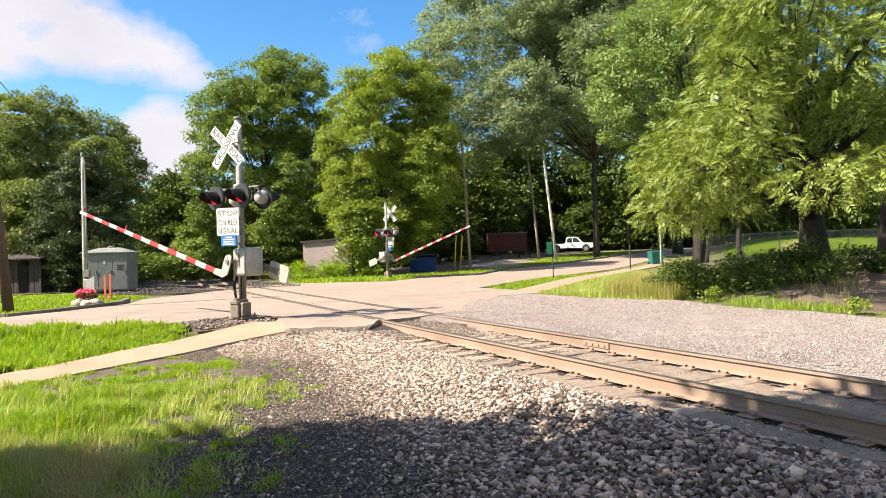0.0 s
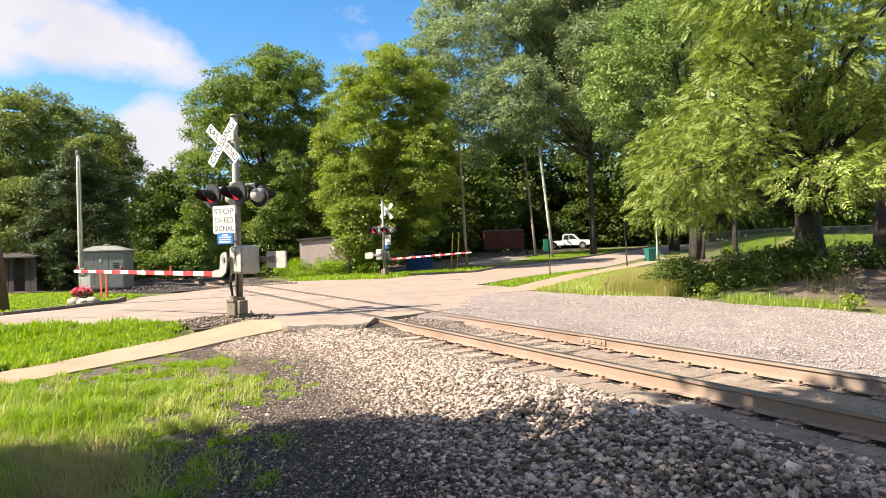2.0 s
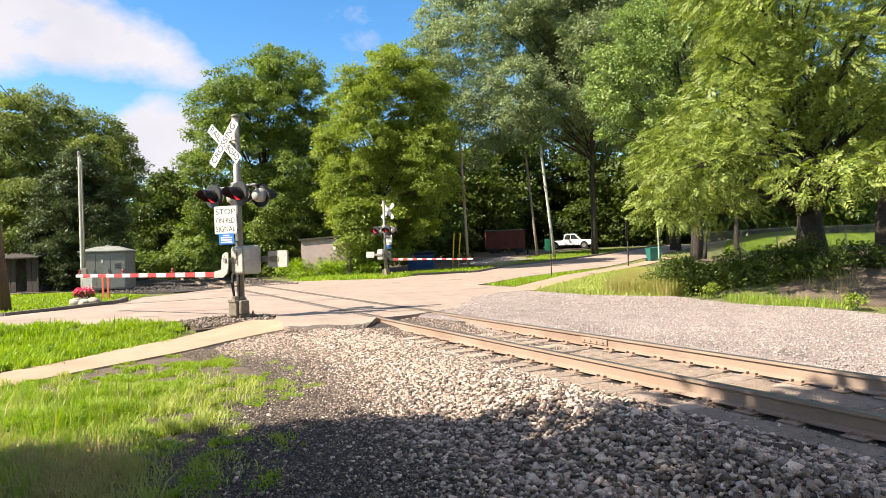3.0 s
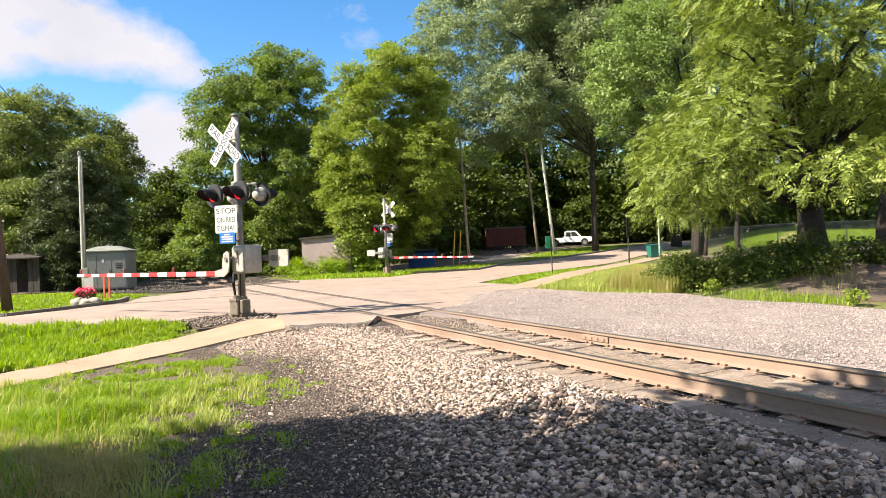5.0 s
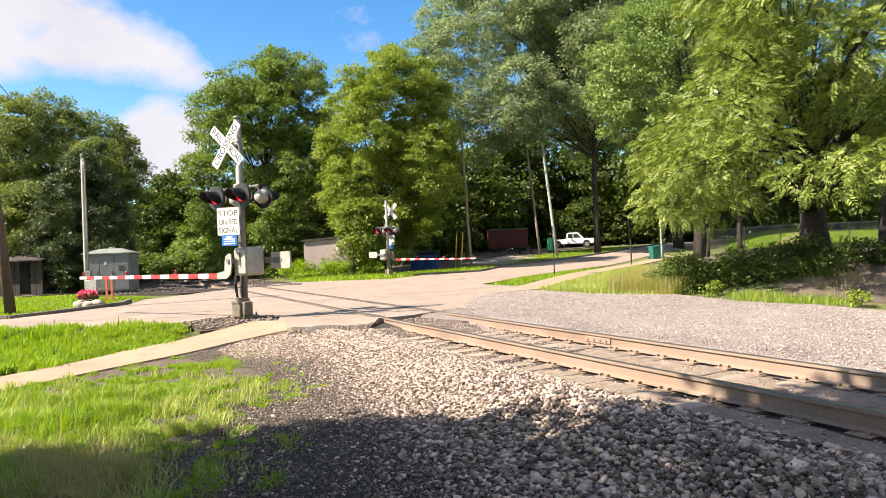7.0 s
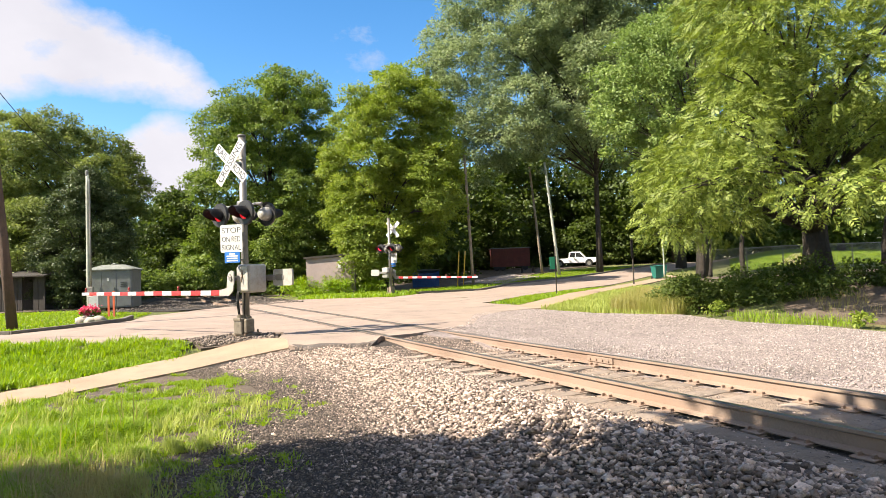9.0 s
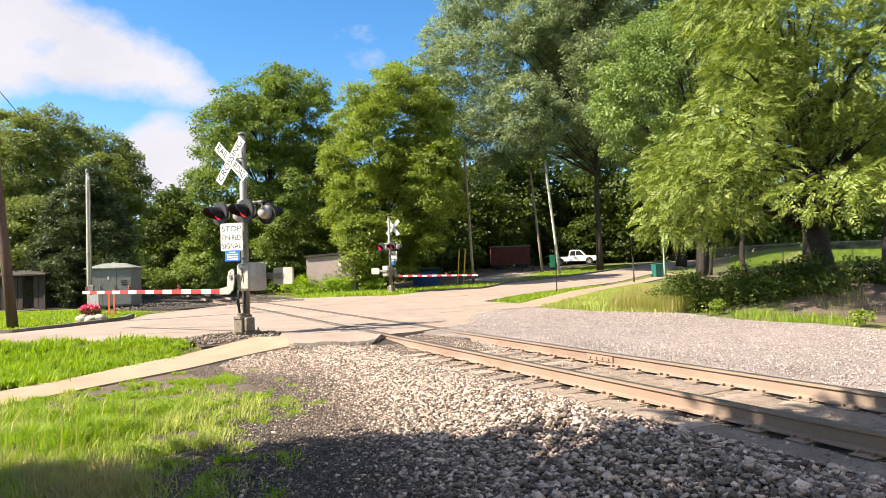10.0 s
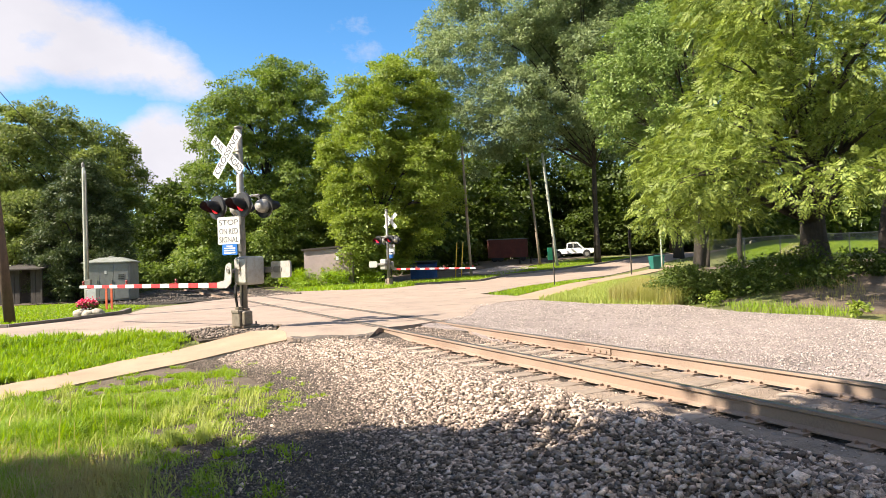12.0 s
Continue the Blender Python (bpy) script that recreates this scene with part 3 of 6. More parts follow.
def tree(name, label, x, y, height, spread, crown_from, mat, count, per, leaf, spray=1.2, trunk=0.3, lobes_n=45, seed=1, taper=0.6, aspect=0.65,
         flat=0.4, droop=0.25, category="tree", group="", narrow=1.0, shift=(0, 0)):
    """A broad-leaved tree: trunk and limbs under a lobed crown with gaps."""
    random.seed(seed)
    z0 = gz(x, y)
    lobes, ends = [], []
    tx, ty = x, y
    x, y = x + shift[0], y + shift[1]
    for k in range(lobes_n):
        s = (k + 0.5) / lobes_n
        zz = z0 + crown_from + (height - crown_from) * (0.06 + 0.86 * s)
        wide = spread * max(0.25, 1 - taper * abs(2 * s - 0.75) ** 1.7)
        ang = k * 2.399 + random.uniform(-0.5, 0.5)
        rr = wide * random.uniform(0.55, 0.84)
        lr = (0.55 * wide + 0.45 * spread) * random.uniform(0.22, 0.36)
        lobes.append((x + rr * math.cos(ang), y + rr * math.sin(ang) * narrow, zz, lr, lr * narrow, lr * random.uniform(0.55, 0.8)))
        if k % 3 == 0:
            ends.append(lobes[-1][:3])
            lobes.append((x + rr * 0.35 * math.cos(ang + 2), y + rr * 0.35 * math.sin(ang + 2), zz, lr * 1.2, lr * 1.2, lr * 0.9))
    lobes.append((x, y, z0 + height - spread * 0.22, spread * 0.24, spread * 0.24, spread * 0.26))
    ob = thing(name, label, category, Matrix(), group)
    bm = B()
    limbs(bm, (tx, ty, z0 - 0.1), 0.05, ends, trunk, (shift[0] * 0.5, shift[1] * 0.5))
    part("trunk", bm, M["bark"], ob, smooth=True)
    part("crown", crown_mesh("crown", lobes, count, per, spray, leaf, aspect, flat, droop), mat, ob)
    return ob


def shaped_tree(name, label, x, y, outline, mat, count, per, leaf, spray=0.8, trunk=0.3, lobes_n=60, seed=1, depth=0.8, clump=0.3, aspect=0.65, inner=0.66, category="tree"):
    """A tree whose crown keeps to an outline of (height, left, right), filled with separate leafy clumps."""
    random.seed(seed)
    hs, ls, rs = (np.array(c, float) for c in zip(*outline))
    widths = (rs - ls)
    widest = widths.max() / 2
    lobes, ends = [], []
    levels = np.linspace(hs[0], hs[-1], 200)
    weight = np.cumsum(np.interp(levels, hs, widths))
    for k in range(lobes_n):
        z = float(np.interp((k + random.random()) / lobes_n * weight[-1], weight, levels))
        lo, hi = float(np.interp(z, hs, ls)), float(np.interp(z, hs, rs))
        half = (hi - lo) / 2
        lr = min(max(widest * clump * random.uniform(0.65, 1.2), 0.5), half * 0.85)
        ang = k * 2.399 + random.uniform(-0.4, 0.4)
        rr = max(half - lr * 0.8, 0.05) * (1.0 if k % 4 else random.uniform(0.2, 0.6))
        lobes.append(((lo + hi) / 2 + rr * math.cos(ang), y + rr * depth * math.sin(ang), z, lr, lr * 0.95, lr * random.uniform(0.6, 0.85)))
        if k % 3 == 0:
            ends.append(lobes[-1][:3])
    ob = thing(name, label, category)
    bm = B()
    limbs(bm, (x, y, gz(x, y) - 0.1), 0.05, ends, trunk)
    part("trunk", bm, M["bark"], ob, smooth=True)
    part("crown", crown_mesh("crown", lobes, count, per, spray, leaf, aspect, 0.5, 0.25, inner), mat, ob)
    return ob


def compound_crown(name, lobes, count, length=0.42, pairs=7):
    """A crown of long feathered leaves: pairs of leaflets along arching stalks."""
    c, d = sprays(lobes, count, 0.6)
    out = unit(d * (1, 1, 0.35) + rng.normal(size=d.shape) * 0.55)
    out[:, 2] -= 0.15
    a = unit(out)
    n = unit(np.array((0, 0, 0.6)) + d * 0.9 + rng.normal(size=d.shape) * 0.35)
    b = unit(np.cross(n, a))
    n = np.cross(a, b)
    L = length * rng.uniform(0.65, 1.25, count)
    vs, fs, k = [], [], 0
    for i in range(pairs + 1):
        s = (i + 1) / (pairs + 1)
        p = c + a * (L * s)[:, None] - np.array((0, 0, 1.0)) * (0.32 * L * s * s)[:, None]
        for side in ((-1, 1) if i < pairs else (0,)):
            way = unit(b * side * 0.85 + a * (0.5 if side else 1) - np.array((0, 0, 0.3)) + rng.normal(size=a.shape) * 0.12)
            ll = L * (0.34 * math.sin(math.pi * (0.2 + 0.68 * s)) + 0.02) * rng.uniform(0.85, 1.15, count)
            v, f = leaf_arrays(p + way * (ll / 2)[:, None], way, n + rng.normal(size=n.shape) * 0.15, ll, ll * 0.36)
            vs.append(v)
            fs.append(f + k)
            k += len(v)
    return fast_mesh(name, np.concatenate(vs), np.concatenate(fs))


# ---------- scattering ----------
def inside(poly, x, y):
    x, y = np.asarray(x), np.asarray(y)
    hit = np.zeros(x.shape, bool)
    for (x0, y0), (x1, y1) in zip(poly, poly[1:] + poly[:1]):
        if y0 != y1:
            hit ^= ((y0 > y) != (y1 > y)) & (x < (x1 - x0) * (y - y0) / (y1 - y0) + x0)
    return hit


def scatter(poly, per_m2):
    lo, hi = np.min(poly, 0), np.max(poly, 0)
    n = int(np.prod(hi - lo) * per_m2)
    x, y = rng.uniform(lo[0], hi[0], n), rng.uniform(lo[1], hi[1], n)
    ok = inside(poly, x, y)
    return x[ok], y[ok]


def grass_mesh(name, x, y, h, bend=0.45, width=0.009, lift=0.0):
    """Bent blades, three triangles each."""
    n = len(x)
    z = ground_z(x, y) + lift
    ang = rng.uniform(0, 2 * math.pi, n)
    side = np.stack([np.cos(ang), np.sin(ang), np.zeros(n)], 1)
    lean = np.stack([-np.sin(ang), np.cos(ang), np.zeros(n)], 1) * (rng.uniform(0.05, 1, n) * bend)[:, None]
    root = np.stack([x, y, z - 0.01], 1)
    w = (width * rng.uniform(0.6, 1.4, n))[:, None]
    hh = np.asarray(h)[:, None]
    up = np.array((0, 0, 1.0))
    mid = root + up * hh * 0.55 + lean * hh * 0.4
    tip = root + up * hh * (1 - 0.35 * np.linalg.norm(lean, axis=1)[:, None]) + lean * hh * 1.2
    v = np.stack([root - side * w, root + side * w, mid + side * w * 0.8, mid - side * w * 0.8, tip], 1).reshape(-1, 3)
    k = np.arange(n)[:, None] * 5
    f = np.concatenate([k + (0, 1, 2), k + (0, 2, 3), k + (3, 2, 4)], 1).reshape(-1, 3)
    return fast_mesh(name, v, f)


def octa():
    v = np.array([(1, 0, 0), (-1, 0, 0), (0, 1, 0), (0, -1, 0), (0, 0, 1), (0, 0, -1)], float) * 0.5
    f = np.array([(0, 2, 4), (2, 1, 4), (1, 3, 4), (3, 0, 4), (2, 0, 5), (1, 2, 5), (3, 1, 5), (0, 3, 5)])
    return v, f


def spin(n):
    """Random turns as matrices."""
    q = unit(rng.normal(size=(n, 4)))
    w, x, y, z = q.T
    return np.stack([1 - 2 * (y * y + z * z), 2 * (x * y - z * w), 2 * (x * z + y * w), 2 * (x * y + z * w), 1 - 2 * (x * x + z * z), 2 * (y * z - x * w),
                     2 * (x * z - y * w), 2 * (y * z + x * w), 1 - 2 * (x * x + y * y)], 1).reshape(n, 3, 3)


def stones_mesh(name, x, y, size, shape, sink=0.25, base=None):
    """Angular broken stones lying on the land."""
    v, f = shape
    n = len(x)
    body = v[None] * rng.uniform(0.5, 1.4, (n, len(v), 1)) * rng.uniform(0.55, 1.45, (n, 1, 3)) * (1, 1, 0.7)
    body = np.einsum("nij,nkj->nki", spin(n), body) * (1.08, 1.08, 0.72)
    z = (ground_z(x, y) if base is None else base) + 0.012 + size * (0.5 - sink) * rng.uniform(0.2, 1.3, n)
    body = body * np.asarray(size)[:, None, None] + np.stack([x, y, z], 1)[:, None]
    faces = (f[None] + (np.arange(n) * len(v))[:, None, None]).reshape(-1, 3)
    return fast_mesh(name, body.reshape(-1, 3), faces)


def block():
    """A broken cube: eight corners, twelve triangles."""
    v = np.array([(x, y, z) for x in (-0.42, 0.42) for y in (-0.42, 0.42) for z in (-0.42, 0.42)], float)
    f = np.array([(0, 1, 3), (0, 3, 2), (4, 6, 7), (4, 7, 5), (0, 4, 5), (0, 5, 1), (2, 3, 7), (2, 7, 6), (0, 2, 6), (0, 6, 4), (1, 5, 7), (1, 7, 3)])
    return v, f


def tufts(poly, per_m2, blades, spread, keep=None):
    """Roots of grass in tufts."""
    x, y = scatter(poly, per_m2)
    if keep is not None:
        k = keep(x, y)
        x, y = x[k], y[k]
    n = rng.integers(blades // 2, blades * 3 // 2, len(x))
    s = np.repeat(spread * rng.uniform(0.4, 1.5, len(x)), n)
    t = np.repeat(rng.uniform(0.45, 1.3, len(x)), n)
    return np.repeat(x, n) + rng.normal(size=n.sum()) * s, np.repeat(y, n) + rng.normal(size=n.sum()) * s, t

# ---------- land, road, track ----------
def grid_axis(fine, step, far):
    a = [0.0]
    while a[-1] < far:
        a.append(a[-1] + (step if a[-1] < fine else step + (a[-1] - fine) * 0.16))
    return np.array(sorted({-q for q in a} | set(a)))


def build_ground():
    gx, gy = grid_axis(24, 0.6, 1600), grid_axis(26, 0.6, 1600)
    X, Y = np.meshgrid(gx, gy, indexing="ij")
    bump = np.array([noise.noise((x * 0.35, y * 0.35, 0)) for x, y in zip(X.ravel(), Y.ravel())]).reshape(X.shape)
    Z = ground_z(X, Y) - 0.03 + 0.03 * bump * (np.hypot(X, Y) < 200)
    Z = Z - 0.07 * (np.abs(off_track(X, Y)) < 2.0) * (along_track(X, Y) < 14.2) * (along_track(X, Y) > -10)
    nx, ny = X.shape
    i = np.arange(nx * ny).reshape(nx, ny)
    f = np.stack([i[:-1, :-1], i[1:, :-1], i[1:, 1:], i[:-1, 1:]], -1).reshape(-1, 4)
    me = fast_mesh("ground", np.stack([X, Y, Z], -1).reshape(-1, 3), f, True)
    tagged(part("ground", me, M["turf"]), "patchy green turf and soil reaching to the trees", "ground", kind="structure")


build_ground()

def road_z(x, y):
    """Flush with the rails at the crossing, close to the land further up."""
    far = float(smooth01(18, 25, y) * smooth01(2.2, 4.5, abs(off_track(x, y))))
    return max(gz(x, y), -0.06) + 0.05 - 0.03 * far


def lot_lift(x, y):
    return 0.012 + 0.036 * smooth01(12.5, 15.5, y) * (1 - smooth01(19, 23, y))


ROAD = [(-60, 12.5), (-30, 14.2), (-10.5, 14.95), (-8.6, 15.15), (-6.4, 15.25), (-5.9, 16.1), (-4.2, 16.2), (-3.95, 15.0), (-3.4, 14.65), (-2.4, 14.4), (-1.6, 14.2),
        (-0.9, 14.6), (0.3, 15.9), (0.7, 16.6), (1.0, 19.5), (1.9, 21.6), (3.1, 22.4), (2.7, 25.0), (1.56, 27.4), (4.0, 33.0), (7.3, 38.8), (9.4, 42.0), (11.5, 44.5),
        (16.5, 53.0), (23, 63.5), (34, 78), (80, 120), (76, 126), (28.8, 80), (16.4, 62.5), (10.5, 55.2), (5.1, 49.8), (2.4, 43.2), (-1.5, 41.6), (-3.2, 37.6), (-7.0, 38.4),
        (-9.2, 38.4), (-10.2, 34.0), (-12.6, 26.6), (-11.8, 23.6), (-12.3, 20.4), (-12.9, 18.6), (-30, 19.5), (-60, 18.5)]
tagged(drape("road", ROAD, lambda x, y: road_z(x, y) - gz(x, y), M["road"], 0.8, 0.12),
       "sun-bleached worn asphalt road over the rails", "road", kind="structure")
tagged(drape("pavement", [(-9.3, 5.0), (-8.4, 7.9), (-7.4, 10.4), (-7.0, 11.4), (-6.5, 12.5), (-5.75, 13.3), (-4.9, 14.2), (-4.45, 14.6), (-3.75, 14.6), (-3.5, 14.0), (-3.5, 13.75),
                          (-4.05, 13.42), (-4.5, 12.9), (-5.2, 11.9), (-5.7, 11.0), (-6.15, 10.0), (-7.1, 7.6), (-8.0, 5.0)], lambda x, y: 0.035 + (road_z(x, y) - gz(x, y) - 0.02) * float(smooth01(13.5, 14.7, y)), M["concrete"], 0.6, 0.03), "narrow tan concrete footway through grass", "footway", kind="structure")
tagged(drape("pavement", [(3.0, 22.3), (3.4, 22.4), (8.0, 33.5), (12.3, 41.5), (20, 54), (19.2, 55), (11.2, 42.4), (6.6, 34.0), (2.8, 24.6)], 0.032, M["concrete"], 0.8, 0.05),
       "narrow pale footway beside the road", "footway", kind="structure")
tagged(drape("verge", [(-14, 13.0), (-9, 13.4), (-7.2, 13.4), (-6.1, 13.9), (-5.9, 14.6), (-6.5, 15.35), (-8.6, 15.25), (-10.5, 15.05), (-14, 14.9)],
             lambda x, y: 0.01 + (road_z(x, y) - gz(x, y) - 0.012) * float(smooth01(13.4, 15.0, y)), M["turf"], 0.4, 0.1), "turf bank rising to the road", "verge", kind="structure")
BED = [(-3.1, 13.85), (-3.6, 13.75), (-4.25, 13.1), (-4.5, 12.4), (-3.9, 11.5), (-3.15, 10.4), (-2.2, 8.6), (-2.7, 7.2), (-1.9, 5.6), (-1.6, 4.0), (-1.2, 1.5), (0.5, -6), (7, -9), (10.6, -6.0), (5.4, 3.9), (0.3, 13.9), (-0.6, 15.0)]
LOT = [(5.5, 3.7), (10.7, -6.2), (22, -9), (17, 4), (11, 10.4), (8.8, 12.6), (8.1, 13.8), (6.8, 14.9), (6.3, 17.2), (4.4, 18.9), (3.0, 22.3), (0.9, 20.6), (0.4, 16.4), (-0.7, 15.1), (0.4, 13.8)]
tagged(drape("soil", [(-8.6, 6.0), (-7.0, 9.4), (-5.9, 11.6), (-5.0, 12.8), (-4.2, 13.7), (-3.5, 14.0), (-3.2, 12.6), (-1.9, 9.0), (-2.0, 7.0), (-1.5, 5.6), (-1.6, 1.0), (-6, 1.0)], 0.004, M["soil"], 0.5, 0.3),
       "brown soil under the rough grass", "soil", kind="structure")
# the dark sheet paints the shade between the loose stones
bed = tagged(drape("ballast", BED, 0.012, M["ballast"], 0.22, 0.45), "crushed grey and pinkish ballast stone beside the track, bed darkened as gap shade", "ballast", kind="structure")
tagged(drape("gravel", LOT, lambda x, y: float(lot_lift(x, y)), M["fines"], 0.5, 0.3), "pale crushed gravel beyond the track", "gravel", kind="structure")
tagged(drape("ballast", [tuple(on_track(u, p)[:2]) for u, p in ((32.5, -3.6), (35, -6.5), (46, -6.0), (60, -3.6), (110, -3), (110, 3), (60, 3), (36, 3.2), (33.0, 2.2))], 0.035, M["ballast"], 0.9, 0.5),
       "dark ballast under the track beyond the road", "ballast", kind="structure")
tagged(drape("ballast", [(-6.5, 15.2), (-5.9, 16.05), (-4.3, 16.15), (-3.95, 14.7), (-4.6, 14.75), (-5.5, 14.2)], 0.03, M["soil"], 0.3, 0.2),
       "dark stones round the foot of the signal mast", "ballast", kind="structure")
def apron(x, y):
    """The worn road edge, falling to the ballast."""
    return (road_z(x, y) + 0.006 - gz(x, y)) * float(smooth01(13.15, 14.3, y)) + 0.006


tagged(drape("road_patch", [(-3.95, 14.9), (-3.6, 14.2), (-3.5, 13.75), (-2.9, 13.5), (-2.2, 13.45), (-1.75, 13.5), (-1.6, 13.75), (-1.5, 14.3), (-1.9, 14.5), (-2.6, 14.6), (-3.4, 14.8)],
             lambda x, y: apron(x, y) + 0.006 * noise.noise((x * 5, y * 5, 1)), M["road"], 0.14, 0.08), "worn asphalt edge sloping to the ballast", "asphalt", kind="structure")
tagged(drape("road_patch", [(-3.45, 13.78), (-2.9, 13.2), (-2.2, 13.15), (-1.7, 13.2), (-1.55, 13.85), (-1.75, 13.75), (-2.2, 13.62), (-2.9, 13.66)],
             lambda x, y: apron(x, y) + 0.012 + 0.02 * noise.noise((x * 6, y * 6, 1)), M["patch"], 0.1, 0.12), "crumbling dark asphalt lip above the ballast", "asphalt", kind="structure")


def build_track_bed():
    """Fines packed between the ties, scooped out under the rails and, by the road, round the tie ends."""
    us, ps = np.arange(-9, 13.31, 0.1), np.array([-1.42, -1.32, -1.2, -1.08, -0.96, -0.88, -0.82, -0.75, -0.68, -0.6, -0.45, -0.2, 0, 0.2, 0.45, 0.6, 0.68, 0.75, 0.82, 0.9, 1.05, 1.2, 1.35, 1.45])
    U, Q = np.meshgrid(us, ps, indexing="ij")
    bump = np.array([noise.noise((a * 2.3, b * 2.3, 6)) for a, b in zip(U.ravel(), Q.ravel())]).reshape(U.shape)
    fine = np.array([noise.noise((a * 9, b * 9, 2)) for a, b in zip(U.ravel(), Q.ravel())]).reshape(U.shape)
    Z = -0.203 + 0.014 * bump + 0.012 * fine
    Z = Z - (0.02 + 0.05 * smooth01(-0.15, 0.25, bump)) * np.exp(-((np.abs(Q) - 0.75) / 0.13) ** 2)
    Z = Z - 0.055 * smooth01(6.0, 8.5, U) * smooth01(-0.8, -1.0, Q) - 0.05 * smooth01(6.5, 9.5, U) * smooth01(0.55, 0.3, np.abs(Q))
    Z = np.where((np.abs(Q) > 1.4), Z - 0.1, Z)
    X, Y = TRACK_D[0] * U + TRACK_N[0] * (Q + TRACK_P), TRACK_D[1] * U + TRACK_N[1] * (Q + TRACK_P)
    i = np.arange(U.size).reshape(U.shape)
    f = np.stack([i[:-1, :-1], i[:-1, 1:], i[1:, 1:], i[1:, :-1]], -1).reshape(-1, 4)[:, ::-1]
    tagged(part("track_bed", fast_mesh("track_bed", np.stack([X, Y, Z], -1).reshape(-1, 3), f), M["trackbed"]), "tan fines packed between the ties", "track bed", kind="structure")


build_track_bed()
for label, poly in (("bare shaded soil under the walnut", [(8.3, 15.4), (9.3, 14.2), (11.2, 12.4), (22, 13), (24, 31), (12, 30), (9.0, 21), (7.4, 18)]),
                    ("dark shaded forest floor", [(-9, 47), (-2, 46.5), (3.4, 52), (7, 60), (13, 72), (22, 84), (60, 92), (60, 140), (-60, 140), (-34, 60), (-22, 50)]),
                    ("dark shaded soil under the cedars", [(-19.5, 37.3), (-17, 40), (-20, 60), (-60, 60), (-60, 33), (-25, 33.6)])):
    tagged(drape("soil", poly, 0.025, M["soil"], 1.2, 0.5), label, "soil", kind="structure")
tagged(drape("gravel_drive", [(1.2, 55.5), (4.6, 51.6), (8.8, 59.5), (6.5, 65)], 0.05, M["fines"], 0.8, 0.4), "pale gravel drive in dappled shade", "drive", kind="structure")
# kerbs
for kerb in ([(-60, 18.65), (-30, 19.65), (-12.95, 18.75), (-12.4, 20.4), (-11.95, 23.4), (-12.6, 25.4)], [(-2.0, 41.75), (2.4, 43.3), (5.0, 49.9), (10.4, 55.4), (16.3, 62.7), (28.6, 80.2)]):
    bm = B()
    for a, b in zip(kerb, kerb[1:]):
        way = (Vector(b) - Vector(a)).normalized()
        side = Vector((-way.y, way.x)) * 0.15
        n = max(1, int(math.dist(a, b) / 3))
        for k in range(n):
            p, q = Vector(a).lerp(Vector(b), k / n), Vector(a).lerp(Vector(b), (k + 1) / n - 0.004)
            slab(bm, [tuple(p), tuple(q), tuple(q + side), tuple(p + side)], lambda x, y: gz(x, y) - 0.1, lambda x, y: gz(x, y) + 0.14)
    tagged(part("kerb", bm, M["kerb"]), "weathered concrete kerb along the road", "kerb", kind="structure")

# rails: head, web and foot
def rail_mesh(u0, u1, p):
    prof = [(-0.037, -0.004), (-0.030, 0.0), (0.030, 0.0), (0.037, -0.004), (0.036, -0.036), (0.010, -0.048), (0.008, -0.150), (0.068, -0.168), (0.070, -0.182),
            (-0.070, -0.182), (-0.068, -0.168), (-0.008, -0.150), (-0.010, -0.048), (-0.036, -0.036)]
    bm = B()
    n = max(2, int((u1 - u0) / 4))
    rings = []
    for k in range(n + 1):
        u = u0 + (u1 - u0) * k / n
        rings.append([bm.verts.new(on_track(u, p + dx, z)) for dx, z in prof])
    for a, b in zip(rings, rings[1:]):
        for k in range(len(prof)):
            j = (k + 1) % len(prof)
            f = bm.faces.new((a[k], a[j], b[j], b[k]))
            f.material_index = 1 if k in (0, 1, 2, 4, 12) else 0
    bmesh.ops.recalc_face_normals(bm, faces=bm.faces)
    return bm


track = thing("railway_track", "rusty rails on weathered wooden ties across the road", "railway track", kind="structure")
for p in (-0.75, 0.75):
    r = part("rail", rail_mesh(-12, 130, p), M["rust"], track, "rust-brown rail with a worn head")
    r.data.materials.append(M["railtop"])
for u, p, side in ((7.9, 0.75, -1),):
    bm = box(B(), (-0.011, -0.3, -0.145), (0.011, 0.3, -0.052), 0.006)
    for k in range(4):
        tube(bm, [(-0.03, -0.216 + 0.144 * k, -0.1), (0.0, -0.216 + 0.144 * k, -0.1)], 0.015, 6)
    o = part("joint_bar", bm, M["rust"], track, "bolted rusty joint bar")
    o.matrix_basis = Matrix.Translation(on_track(u, p + side * 0.022, 0)) @ pose(0, 0, 0, 0, 0, 27.6)
tie_bm = box(B(), (-1.3, -0.115, -0.17), (1.3, 0.115, 0), 0.012)
tie_me = bpy.data.meshes.new("tie")
tie_bm.to_mesh(tie_me)
tie_bm.free()
tie_me.materials.append(M["tie"])
pl = box(B(), (-0.17, -0.10, 0), (0.17, 0.10, 0.014), 0.004)
for sx in (-0.11, -0.085, 0.085, 0.11):
    for sy in (-0.06, 0.06):
        box(pl, (sx - 0.012, sy - 0.012, 0.01), (sx + 0.012, sy + 0.012, 0.045), 0.004)
plate_me = bpy.data.meshes.new("tie_plate")
pl.to_mesh(plate_me)
pl.free()
plate_me.materials.append(M["rust"])
random.seed(4)
us = [-9 + 0.5 * k for k in range(45)] + [34.5 + 0.5 * k for k in range(100)]
